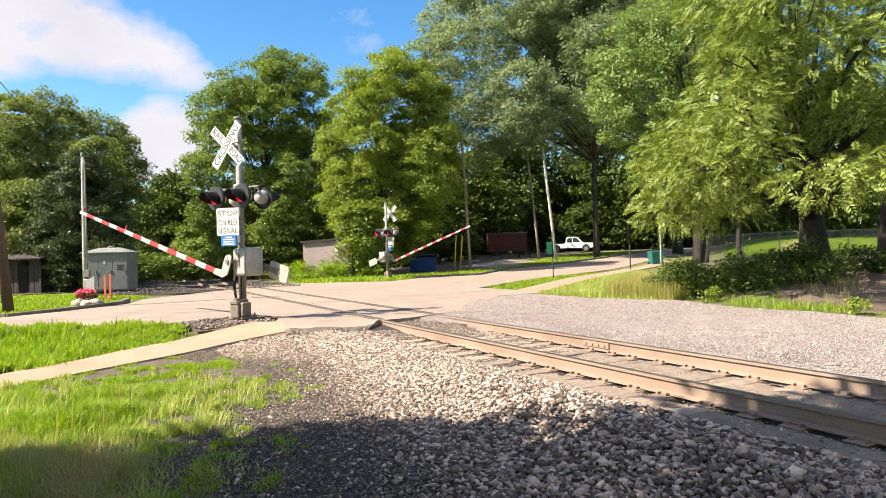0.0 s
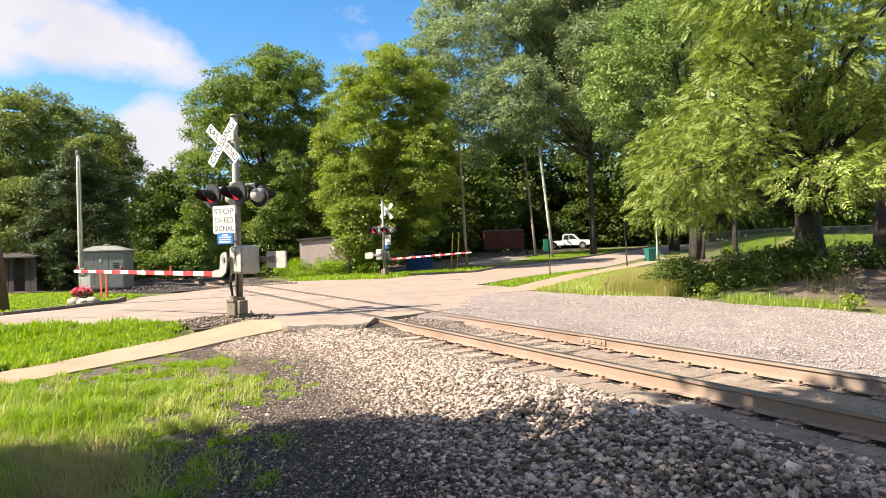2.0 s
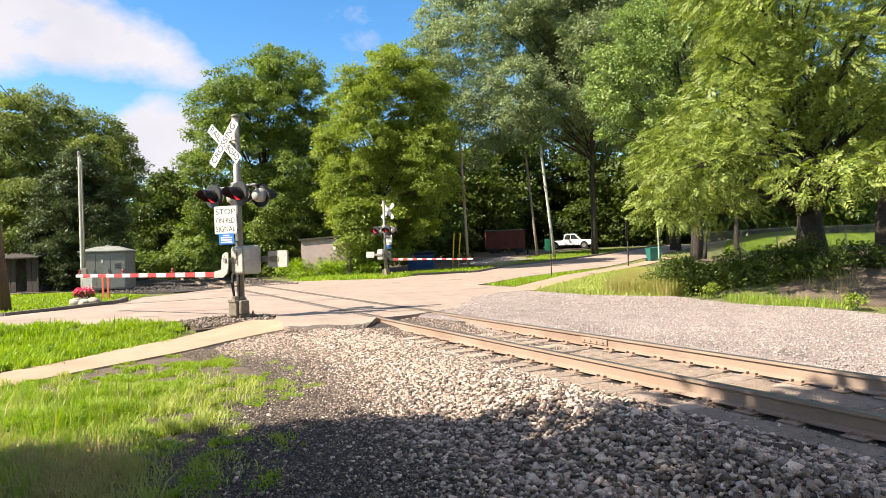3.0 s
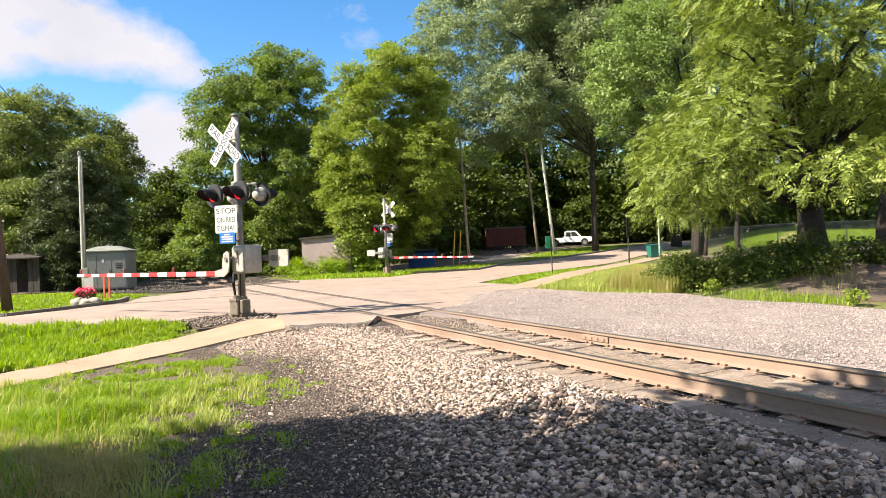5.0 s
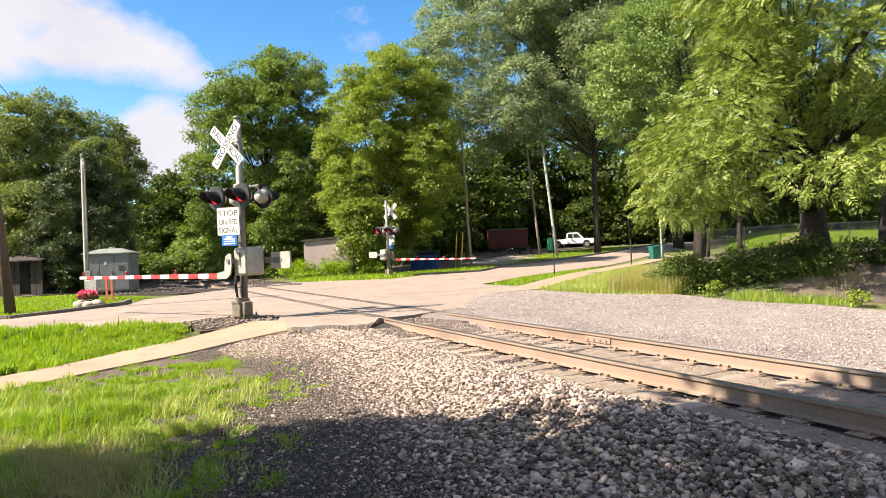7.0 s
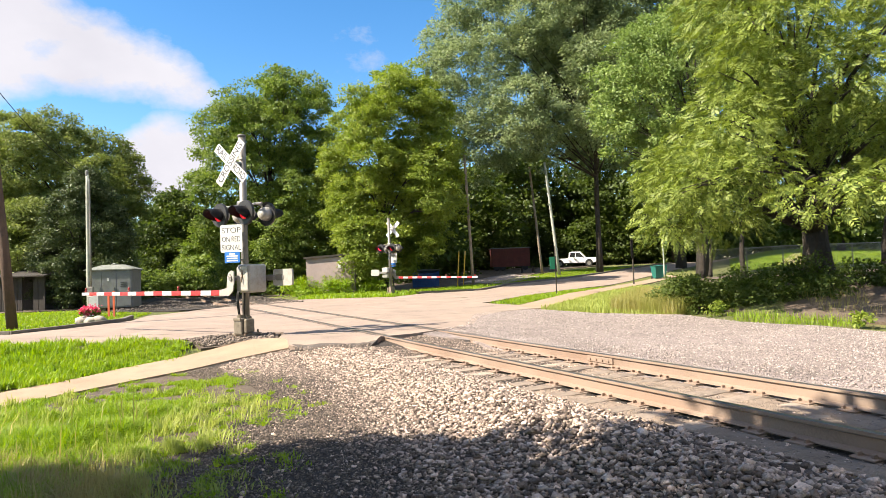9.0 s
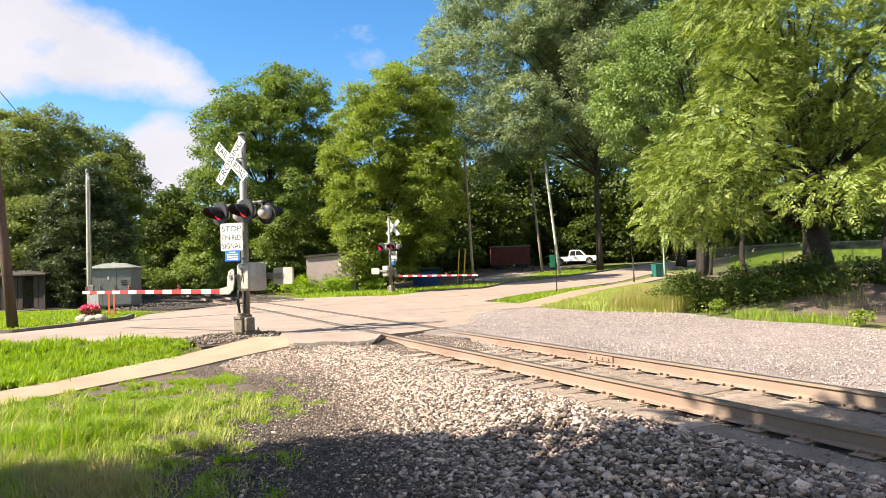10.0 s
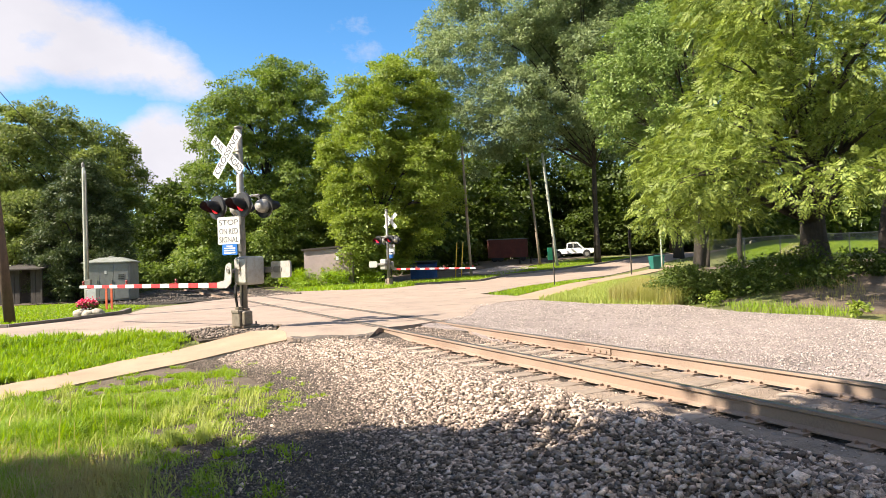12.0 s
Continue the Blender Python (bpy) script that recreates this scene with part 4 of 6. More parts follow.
for u in us:
    u += random.uniform(-0.04, 0.04)
    o = part("tie", tie_me, M["tie"], track)
    o.matrix_basis = Matrix.Translation(on_track(u, random.uniform(-0.08, 0.08), -0.2 + random.uniform(-0.008, 0.006))) @ pose(0, 0, 0, random.uniform(-1, 1), 0, 27.6 + random.uniform(-1.5, 1.5))
    if u < 14:
        for p in (-0.75, 0.75):
            q = part("tie_plate", plate_me, M["rust"], track)
            q.matrix_basis = Matrix.Translation(on_track(u, p, -0.198)) @ pose(0, 0, 0, 0, 0, 27.6)

# ---------- crossing signals ----------
def lettering(text, size, material, parent, m, width=None, name="lettering", heavy=0.006):
    cu = bpy.data.curves.new("text", "FONT")
    cu.body, cu.size, cu.align_x, cu.align_y, cu.extrude = text, size, "CENTER", "CENTER", 0.0015
    cu.offset = heavy * size
    tmp = new("text", cu)
    me = bpy.data.meshes.new_from_object(tmp.evaluated_get(bpy.context.evaluated_depsgraph_get()))
    w = tmp.dimensions.x
    bpy.data.objects.remove(tmp)
    me.materials.clear()
    if width:
        w = max(v.co.x for v in me.vertices) - min(v.co.x for v in me.vertices)
        me.transform(Matrix.Diagonal((width / w, 1, 1, 1)))
    o = part(name, me, material, parent)
    o.matrix_basis = m
    return o


UP = pose(0, 0, 0, 90)          # a sheet that faces the local -y


def rounded(bm, w, h, r, t, m=Matrix(), n=5):
    pts = []
    for cx, cy, a0 in ((w / 2 - r, h / 2 - r, 0), (-w / 2 + r, h / 2 - r, 90), (-w / 2 + r, -h / 2 + r, 180), (w / 2 - r, -h / 2 + r, 270)):
        pts += [(cx + r * math.cos(radians(a0 + 90 * k / n)), cy + r * math.sin(radians(a0 + 90 * k / n))) for k in range(n + 1)]
    start = len(bm.verts)
    slab(bm, pts, 0, t)
    bm.verts.ensure_lookup_table()
    bmesh.ops.transform(bm, matrix=m, verts=bm.verts[start:])
    return bm


def light_head(sig, x, z, front, lens):
    """A flasher: round black background, hooded red lens, silver housing behind, on the cross arm."""
    turn = Matrix.Translation((x, 0, z)) @ pose(0, 0, 0, 0, 0, 0 if front else 180)
    bm = B()
    c = Vector((0, -0.36, 0))
    bmesh.ops.create_cone(bm, cap_ends=True, segments=36, radius1=0.285, radius2=0.285, depth=0.012, matrix=Matrix.Translation(c) @ pose(0, 0, 0, 90))
    bmesh.ops.create_cone(bm, cap_ends=False, segments=36, radius1=0.285, radius2=0.30, depth=0.05, matrix=Matrix.Translation(c + Vector((0, 0.025, 0))) @ pose(0, 0, 0, -90))
    head = part("background_disc", bm, M["black"], sig, "round black background plate")
    head.matrix_basis = turn
    bm = B()
    n, rings = 18, []
    for k, (dep, rad, arc) in enumerate(((0, 0.165, 150), (0.14, 0.165, 128), (0.28, 0.162, 104), (0.36, 0.158, 80))):
        rings.append([bm.verts.new((rad * math.sin(radians(arc * (2 * j / n - 1))), -0.366 - dep, rad * math.cos(radians(arc * (2 * j / n - 1))) - 0.05 * dep)) for j in range(n + 1)])
    for a, b in zip(rings, rings[1:]):
        for j in range(n):
            bm.faces.new((a[j], a[j + 1], b[j + 1], b[j]))
    bmesh.ops.solidify(bm, geom=bm.faces[:], thickness=0.006)
    part("hood", bm, M["black"], head, smooth=True)
    bm = B()
    bmesh.ops.create_uvsphere(bm, u_segments=24, v_segments=10, radius=0.155, matrix=Matrix.Translation((0, -0.372, 0)) @ Matrix.Diagonal((1, 0.3, 1, 1)))
    part("lens", bm, lens, head, "red lens", True)
    bm = B()
    tube(bm, [(0, -0.35, 0), (0, -0.30, 0), (0, -0.21, 0), (0, -0.13, 0), (0, -0.10, 0)], [0.17, 0.175, 0.165, 0.12, 0.05], 24)
    tube(bm, [(0, -0.2, 0.1), (0, -0.16, 0.2), (0, -0.02, 0.24), (0, 0, 0.235)], 0.025, 8)
    part("housing", bm, M["alu"], head, "silver lamp housing", True)
    return head


def gate_arm(sig, length):
    """The arm, pivoting about the local y axis at its own origin: bracket, striped tube, lamps, counterweight."""
    bm = B()
    slab(bm, [(0.10, 0.16), (0.02, 0.2), (-0.10, 0.14), (-0.14, 0.0), (-0.16, -0.22), (-0.44, -0.27), (-0.44, -0.41), (-0.1, -0.41), (0.06, -0.3), (0.10, -0.1)], 0, 0.03)
    bmesh.ops.transform(bm, matrix=pose(0, -0.40, 0, 90), verts=bm.verts)
    arm = part("gate_arm", bm, M["alu"], sig, "striped gate arm with a pale bracket")
    for a in range(4):
        bm = B()
        tube(bm, [(0.05 * math.cos(a * 1.57) - 0.02, -0.445, 0.05 + 0.05 * math.sin(a * 1.57)), (0.05 * math.cos(a * 1.57) - 0.02, -0.42, 0.05 + 0.05 * math.sin(a * 1.57))], 0.016, 6)
        part("bolt", bm, M["rusty"], arm)
    n = 16
    x0 = 0.40
    seg = (length - x0) / n
    for k in range(n):
        h = 0.062 - 0.022 * k / n
        bm = box(B(), (-x0 - seg * (k + 1), -0.405, -0.34 - h), (-x0 - seg * k, -0.365, -0.34 + h), 0.006)
        part("red_band" if k % 2 == 0 else "white_band", bm, M["red"] if k % 2 == 0 else M["white"], arm)
    for f in (0.27, 0.62, 0.97):
        x = -x0 - (length - x0) * f
        bm = box(B(), (x - 0.03, -0.41, -0.28), (x + 0.03, -0.36, -0.24), 0.005)
        bmesh.ops.create_uvsphere(bm, u_segments=14, v_segments=8, radius=0.04, matrix=Matrix.Translation((x, -0.385, -0.20)) @ Matrix.Diagonal((0.9, 0.75, 1.1, 1)))
        part("gate_lamp", bm, M["lamp_red"], arm, "small red gate lamp", True)
    # counterweight: bar, slotted plate
    for y in (0.36,):
        bm = B()
        rounded(bm, 0.66, 0.40, 0.06, 0.05, Matrix.Translation((0.98, y, 0.0)) @ UP)
        part("counterweight", bm, M["alu"], arm, "pale counterweight plate")
        bm = B()
        rounded(bm, 0.30, 0.15, 0.07, 0.056, Matrix.Translation((0.88, y - 0.004, 0.0)) @ UP)
        part("slot_plate", bm, M["steel"], arm)
        box_bm = box(B(), (-0.02, y - 0.05, -0.07), (0.72, y - 0.01, 0.07), 0.01)
        part("weight_bar", box_bm, M["steel"], arm)
    return arm


def signal(name, label, m, lens_a, lens_b, length):
    sig = thing(name, label, "crossing signal", m, "crossing signals")
    bm = B()
    tube(bm, [(0, 0, 0.0), (0, 0, 4.93)], 0.088, 20)
    tube(bm, [(0, 0, 4.93), (0, 0, 4.97), (0, 0, 4.99)], [0.105, 0.105, 0.06], 16)
    part("mast", bm, M["steel"], sig, "grey tubular mast", True)
    bm = box(B(), (-0.3, -0.3, -0.16), (0.3, 0.3, 0.015), 0.03)
    part("foundation", bm, M["patch"], sig)
    bm = box(B(), (-0.24, -0.24, 0.02), (0.24, 0.24, 0.09), 0.02)
    for a in range(4):
        tube(bm, [(0.19 * (-1) ** a, 0.19 * (-1) ** (a // 2), 0.05), (0.19 * (-1) ** a, 0.19 * (-1) ** (a // 2), 0.16)], 0.02, 6)
    box(bm, (-0.10, -0.10, 0.09), (0.10, 0.10, 0.5), 0.03)
    part("base_casting", bm, M["rusty"], sig)
    bm = box(B(), (-0.12, -0.30, 0.06), (0.18, -0.10, 0.46), 0.035)
    box(bm, (0.18, -0.24, 0.1), (0.29, 0.02, 0.44), 0.035)
    box(bm, (-0.1, -0.32, 0.40), (0.16, -0.29, 0.47), 0.01)
    tube(bm, [(0.04, -0.2, 0.44), (0.04, -0.2, 0.54)], 0.09, 12)
    part("junction_box", bm, M["weathered"], sig, "weathered grey junction box")
    bm = B()
    for x in (-0.12, -0.16, 0.11):
        tube(bm, [(x * 0.7, -0.12, 0.5), (x, -0.13, 0.8), (x, -0.12, 1.0), (x * 0.8, -0.1, 1.2)], 0.02, 8)
    part("cable", bm, M["rubber"], sig, "black cables", True)
    # gate mechanism
    bm = box(B(), (0.02, -0.27, 1.07), (0.48, 0.27, 1.76), 0.06)
    mech = part("gate_mechanism", bm, M["alu"], sig, "pale grey mechanism case", True)
    bm = box(B(), (0.05, -0.30, 1.12), (0.45, -0.272, 1.71), 0.025)
    part("cover", bm, M["alu"], mech)
    bm = box(B(), (0.24, -0.325, 1.42), (0.28, -0.302, 1.62), 0.008)
    tube(bm, [(0.26, -0.33, 1.46), (0.26, -0.34, 1.40), (0.26, -0.33, 1.33)], 0.018, 6)
    part("latch", bm, M["rusty"], mech, "dark hasp and padlock")
    bm = B()
    tube(bm, [(0, -0.46, 1.42), (0, 0.46, 1.42)], 0.05, 14)
    part("pivot_shaft", bm, M["steel"], mech)
    arm = gate_arm(sig, length)
    # light cross arm
    zc = 2.99
    bm = B()
    tube(bm, [(-0.68, 0, zc + 0.235), (0.68, 0, zc + 0.235)], 0.03, 10)
    box(bm, (-0.13, -0.11, zc + 0.10), (0.13, 0.11, zc + 0.34), 0.03)
    part("cross_arm", bm, M["steel"], sig, smooth=False)
    for x, front, lens in ((-0.47, True, lens_a), (0.47, True, lens_b), (-0.47, False, lens_b), (0.47, False, lens_a)):
        light_head(sig, x, zc, front, lens)
    # crossbuck
    zb = 4.26
    for side, turn, words in ((1, 50, ("CROSSING",)), (0, -43, ("RAIL", "ROAD"))):
        bm = B()
        rounded(bm, 1.29, 0.24, 0.02, 0.006, UP)
        blade = part("crossbuck_blade", bm, M["white"], sig, "white reflective blade with black letters")
        blade.matrix_basis = Matrix.Translation((-0.10, -0.27 - 0.012 * side, zb)) @ pose(0, 0, 0, 0, 0, 5) @ pose(0, 0, 0, 0, -turn)
        if len(words) == 1:
            lettering(words[0], 0.245, M["ink"], blade, Matrix.Translation((0, -0.0075, 0)) @ UP, 1.14)
        else:
            lettering(words[0], 0.245, M["ink"], blade, Matrix.Translation((-0.385, -0.0075, 0)) @ UP, 0.42)
            lettering(words[1], 0.245, M["ink"], blade, Matrix.Translation((0.38, -0.0075, 0)) @ UP, 0.46)
    bm = box(B(), (-0.04, -0.235, zb - 0.03), (0.04, -0.05, zb + 0.03), 0.005)
    box(bm, (-0.46, -0.10, zb + 0.09), (0.10, -0.06, zb + 0.14), 0.004)
    part("bracket", bm, M["alu"], sig)
    # signs
    bm = B()
    rounded(bm, 0.58, 0.66, 0.04, 0.005, UP)
    stop = part("stop_sign", bm, M["white"], sig, "white sign with black letters")
    stop.matrix_basis = Matrix.Translation((0.17, -0.52, 2.38)) @ pose(0, 0, 0, 0, 0, 20)
    for z, word, w in ((0.19, "STOP", 0.50), (-0.02, "ON RED", 0.48), (-0.22, "SIGNAL", 0.50)):
        lettering(word, 0.185, M["ink"], stop, Matrix.Translation((0, -0.0065, z)) @ UP, w, heavy=-0.012)
    bm = B()
    rounded(bm, 0.40, 0.26, 0.02, 0.005, UP)
    note = part("notice_plate", bm, M["blue"], sig, "small blue notice plate")
    note.matrix_basis = Matrix.Translation((0.19, -0.52, 1.93)) @ pose(0, 0, 0, 0, 0, 20)
    for z, w in ((0.08, 0.16), (0.03, 0.30), (-0.025, 0.28), (-0.08, 0.30)):
        bm = box(B(), (-w / 2, -0.008, z - 0.016), (w / 2, -0.004, z + 0.016))
        part("text_bar", bm, M["white"], note)
    for z in (2.53, 2.17, 1.87):
        part("sign_bracket", box(B(), (0.0, -0.53, z - 0.02), (0.06, -0.06, z + 0.02), 0.004), M["steel"], sig)
    return sig, arm


FACE = 33
near_signal, near_arm = signal("crossing_signal", "grey crossing signal with crossbuck, red flashers and gate arm", pose(-4.95, 15.56, gz(-4.95, 15.56) + 0.05, 0, 0, -FACE),
                               M["lens"], M["lens"], 6.9)
far_signal, far_arm = signal("crossing_signal", "pale crossing signal across the tracks with gate arm", pose(-3.64, 41.3, gz(-3.64, 41.3) + 0.05, 0, 0, 180 - FACE),
                             M["lens_lit"], M["lens"], 6.35)

# ---------- trees ----------
shaped_tree("ash_tree", "tall dark green ash tree beside the track", -15.0, 54.5,
            ((0.4, -21.2, -9.0), (4, -21.2, -8.3), (9.6, -21.8, -8.0), (14.4, -20.8, -8.0), (16.9, -19.4, -8.9), (17.8, -16.4, -10.6), (19.2, -14.6, -12.2), (20.3, -13.9, -13.1)),
            M["lf_ash"], 2200, 80, 0.21, 0.85, 0.35, 85, 3, 0.8, 0.28, 0.65, 0.64)
shaped_tree("maple_tree", "yellow-green maple with leaves down to the verge", -4.8, 49.2,
            ((2.0, -8.3, -1.5), (3.5, -8.8, 0.5), (6, -9.2, 2.0), (10.5, -9.4, 1.5), (13.6, -8.5, 0.8), (15.7, -7.1, 0.2), (16.7, -5.6, -1.2), (17.5, -4.2, -2.6)),
            M["lf_maple"], 1700, 96, 0.18, 0.75, 0.3, 75, 5, 0.8, 0.27, 0.65, 0.74)
shaped_tree("linden_tree", "broad rounded linden in full leaf", -27.0, 46,
            ((1.6, -33, -23.0), (6, -34, -22.4), (8, -34.5, -22.3), (9.7, -34.5, -22.0), (11.2, -34, -23.2), (12.6, -32.5, -25.2), (13.4, -30.0, -27.2)),
            M["lf_left"], 1600, 84, 0.19, 0.8, 0.35, 70, 8, 0.8, 0.25, 0.65, 0.74)
shaped_tree("cedar_tree", "dark green cedar with dense needles", -22.2, 38.5,
            ((0.3, -25, -18.9), (2.5, -25.2, -19.0), (5, -24.5, -19.4), (7.1, -23.4, -20.2), (8.5, -22.1, -21.3)), M["lf_cedar"], 1700, 46, 0.17, 0.5, 0.22, 70, 9, 0.8, 0.22, 0.4)
tree("cedar_tree", "dark green cedar beside the shed", -26.5, 39.5, 7.0, 3.4, 0.2, M["lf_left"], 700, 60, 0.22, 0.8, 0.22, 35, 10, 0.7, 0.4)
tree("broadleaf_tree", "small dark tree by the track", -29, 68, 11.5, 4.6, 0.5, M["lf_wood_shade"], 500, 50, 0.36, 1.4, 0.25, 26, 12, 0.5)
tree("broadleaf_tree", "low leafy tree at the bend of the track", -21.5, 62, 8.0, 4.2, 0.2, M["lf_ash"], 500, 50, 0.32, 1.2, 0.2, 24, 13, 0.5)
shaped_tree("oak_tree", "very tall spreading oak over the road", 15.3, 63,
            ((12.5, 0, 17), (14, -1.4, 19), (18, -2.2, 21), (22, -2.3, 21), (24, -1.5, 20), (26, 0.2, 20), (30, 2, 19), (34, 6, 15)), M["lf_oak"], 2600, 74, 0.24, 1.1, 0.27, 75, 15, 0.7, 0.25, 0.65, 0.72)
shaped_tree("oak_tree", "tall oak leaning over the road", 24.5, 66,
            ((12, 13, 32), (15, 11, 35), (20, 10, 37), (27, 10, 36), (33, 14, 32), (37, 19, 28)), M["lf_oak"], 2300, 60, 0.31, 1.2, 0.42, 75, 16, 0.6, 0.25)
shaped_tree("broadleaf_tree", "sunlit tree beyond the gravel", 13.6, 33.5,
            ((6.4, 10.5, 16.5), (7.6, 8.9, 18), (9.7, 8.1, 19), (12.2, 8.1, 19), (13.4, 9.8, 18), (15, 11, 16.5)), M["lf_sunny"], 2100, 50, 0.15, 0.6, 0.3, 80, 17, 0.8, 0.24)
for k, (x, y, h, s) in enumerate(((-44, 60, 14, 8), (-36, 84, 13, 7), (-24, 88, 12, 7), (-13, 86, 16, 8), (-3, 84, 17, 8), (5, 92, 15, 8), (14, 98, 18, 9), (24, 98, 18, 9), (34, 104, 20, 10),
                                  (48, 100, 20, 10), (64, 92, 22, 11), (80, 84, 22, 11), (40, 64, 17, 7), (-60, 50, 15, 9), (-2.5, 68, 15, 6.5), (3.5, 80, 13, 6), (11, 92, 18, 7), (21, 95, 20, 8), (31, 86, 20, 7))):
    tree("woodland_tree", "dark woodland tree behind the houses and road", x, y, h, s, 0.1, M["lf_wood_shade"], 300, 40, 0.58, 2.0, 0.3, 30, 30 + k, 0.35, group="woodland trees")


def thicket(name, label, lobes, count, mat, leaf=0.2, per=40, spray=0.8, kind="stuff", category="undergrowth"):
    return tagged(part(name, crown_mesh(name, lobes, count, per, spray, leaf, 0.6, 0.6, 0.1, 0.3), mat), label, category, kind=kind)


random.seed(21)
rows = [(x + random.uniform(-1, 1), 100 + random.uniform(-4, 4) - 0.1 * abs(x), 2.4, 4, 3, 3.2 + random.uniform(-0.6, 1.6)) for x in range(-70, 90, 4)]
thicket("undergrowth", "dark leafy undergrowth at the wood's edge", rows, 1900, M["lf_wood_shade"], 0.62, 36, 1.8)
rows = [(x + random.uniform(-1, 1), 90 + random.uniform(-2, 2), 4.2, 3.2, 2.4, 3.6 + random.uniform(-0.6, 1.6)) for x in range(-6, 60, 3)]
thicket("undergrowth", "dark leafy thicket behind the parked pickup", rows, 1100, M["lf_wood_shade"], 0.5, 36, 1.6)
rows = [(-11.2 + 0.55 * k, 45.2 + random.uniform(-0.8, 0.8), 0.3, 0.9, 0.8, 0.7 + random.uniform(-0.2, 0.5)) for k in range(13)]
thicket("weeds", "tall weeds along the verge by the shed", rows, 300, M["grass"], 0.13, 40, 0.45)
low = thing("maple_shrub", "bright yellow-green leaves low on the sunny side", "shrub")
ML = [(-6.9, 46.2, 1.0, 1.0, 1.1, 1.0), (-6.3, 45.8, 2.6, 1.2, 1.3, 1.2), (-6.2, 45.9, 4.4, 1.5, 1.3, 1.2), (-5.6, 46.2, 1.2, 1.3, 1.2, 1.1), (-7.4, 47, 6.0, 1.5, 1.4, 1.2)]
part("foliage", crown_mesh("foliage", ML, 260, 90, 1.0, 0.2), M["lf_maple"], low)
part("stem", tube(B(), [(-6.6, 47.2, gz(-6.6, 47.2) - 0.1), (-6.7, 46.8, 2.0), (-6.9, 46.6, 5.0)], [0.1, 0.07, 0.02], 8), M["bark"], low)
rows = [(-29 + 1.1 * k, 52 + k * 0.9 + random.uniform(-1, 1), 0.8, 1.6, 1.4, 1.3 + random.uniform(-0.3, 0.9)) for k in range(10)]
thicket("undergrowth", "green scrub along the far track", rows, 420, M["lf_ash"], 0.26, 44, 0.9)

# walnut with long feathered leaves, over the bank
walnut = thing("walnut_tree", "sunlit walnut tree with long feathered yellow-green leaves", "tree")
WALNUT_FRONT = [(7.0, 17.0, 3.5, 1.5, 1.4, 1.1), (6.3, 16.8, 2.6, 1.1, 1.1, 0.7), (7.9, 17.2, 5.2, 1.3, 1.3, 0.95), (8.6, 17.5, 6.6, 1.25, 1.3, 0.9), (10.2, 18.6, 5.8, 1.3, 1.3, 0.9),
      (9.3, 17.0, 7.6, 1.5, 1.5, 1.0), (8.7, 14.2, 2.75, 1.2, 0.9, 0.5), (9.7, 14.2, 2.95, 1.1, 0.9, 0.55), (10.9, 17, 6.2, 1.8, 1.7, 1.2), (12.4, 18, 4.8, 1.7, 1.6, 1.1)]
WALNUT_BACK = [(6.4, 15.6, 3.3, 0.9, 0.9, 0.6), (7.5, 15.0, 3.5, 0.9, 0.9, 0.6), (7.0, 14.9, 4.4, 0.8, 0.8, 0.5), (12.6, 16.9, 8.0, 1.6, 1.5, 1.2), (15.0, 19.0, 9.4, 2.0, 1.8, 1.4), (8.2, 18.3, 2.5, 1.0, 1.0, 0.6), (7.6, 19.5, 4.0, 1.5, 1.5, 1.4), (10.6, 21.5, 5.0, 2.0, 2.0, 1.6), (10, 20, 9.2, 2.2, 2.2, 1.5),
      (12, 19, 9.0, 2.4, 2.2, 1.5), (8.6, 18, 9.2, 1.6, 1.6, 1.1), (14.5, 20, 6.5, 2.2, 2.2, 1.7), (13.5, 23.5, 8, 2.4, 2.2, 1.8), (12, 21, 11.5, 2.6, 2.5, 1.5), (14.2, 19, 3.9, 1.3, 1.3, 0.8),
      (5.9, 17.2, 2.3, 0.7, 0.7, 0.4)]
WL = WALNUT_FRONT + WALNUT_BACK
wx, wy = 12.5, 21.3
bm = B()
random.seed(77)
limbs(bm, (wx, wy, gz(wx, wy) - 0.1), 0.04, [w[:3] for w in WL], 0.43, (-0.3, 0), 0.18)
part("trunk", bm, M["bark"], walnut, "dark furrowed trunk", True)
part("crown", compound_crown("crown", WL, 11500, 0.37), M["lf_walnut"], walnut)

# the tree that shades the stones before the track stands out of sight, to the sun's side
shade = thing("shade_tree", "broad leafy tree beside the gravel", "tree")
SL = [(-11.9 + 1.2 * k + random.uniform(-0.3, 0.3), yy - {1: 0.5, 2: 0.25}.get(k, 0) + random.uniform(-0.3, 0.3), 6.6 + random.uniform(-0.4, 0.8), 1.3, 1.2, 0.9) for k in range(1, 9) for yy in (2.75, 1.2, -0.5, -2.2)]
bm = B()
limbs(bm, (-7.5, -1.5, gz(-7.5, -1.5) - 0.1), 0.05, [q[:3] for q in SL[::3]], 0.4)
part("trunk", bm, M["bark"], shade, smooth=True)
part("crown", crown_mesh("crown", SL, 820, 50, 0.8, 0.25), M["lf_oak"], shade)

# unseen wood added behind the gravel lot, closing the place and dimming sky light
for k, (x, y, h, s) in enumerate(((-16, -9, 11, 6), (-5, -17, 12, 7), (8, -18, 12, 7), (22, -12, 12, 7), (31, 0, 13, 7), (-24, 3, 12, 6))):
    tree("woodland_tree", "unseen leafy tree added on the near side to dim sky light", x, y, h, s, 0.6, M["lf_oak"], 160, 50, 0.5, 1.8, 0.35, 26, 90 + k, 0.35, group="near trees")
# bushes and weeds at the gravel's edge
random.seed(5)
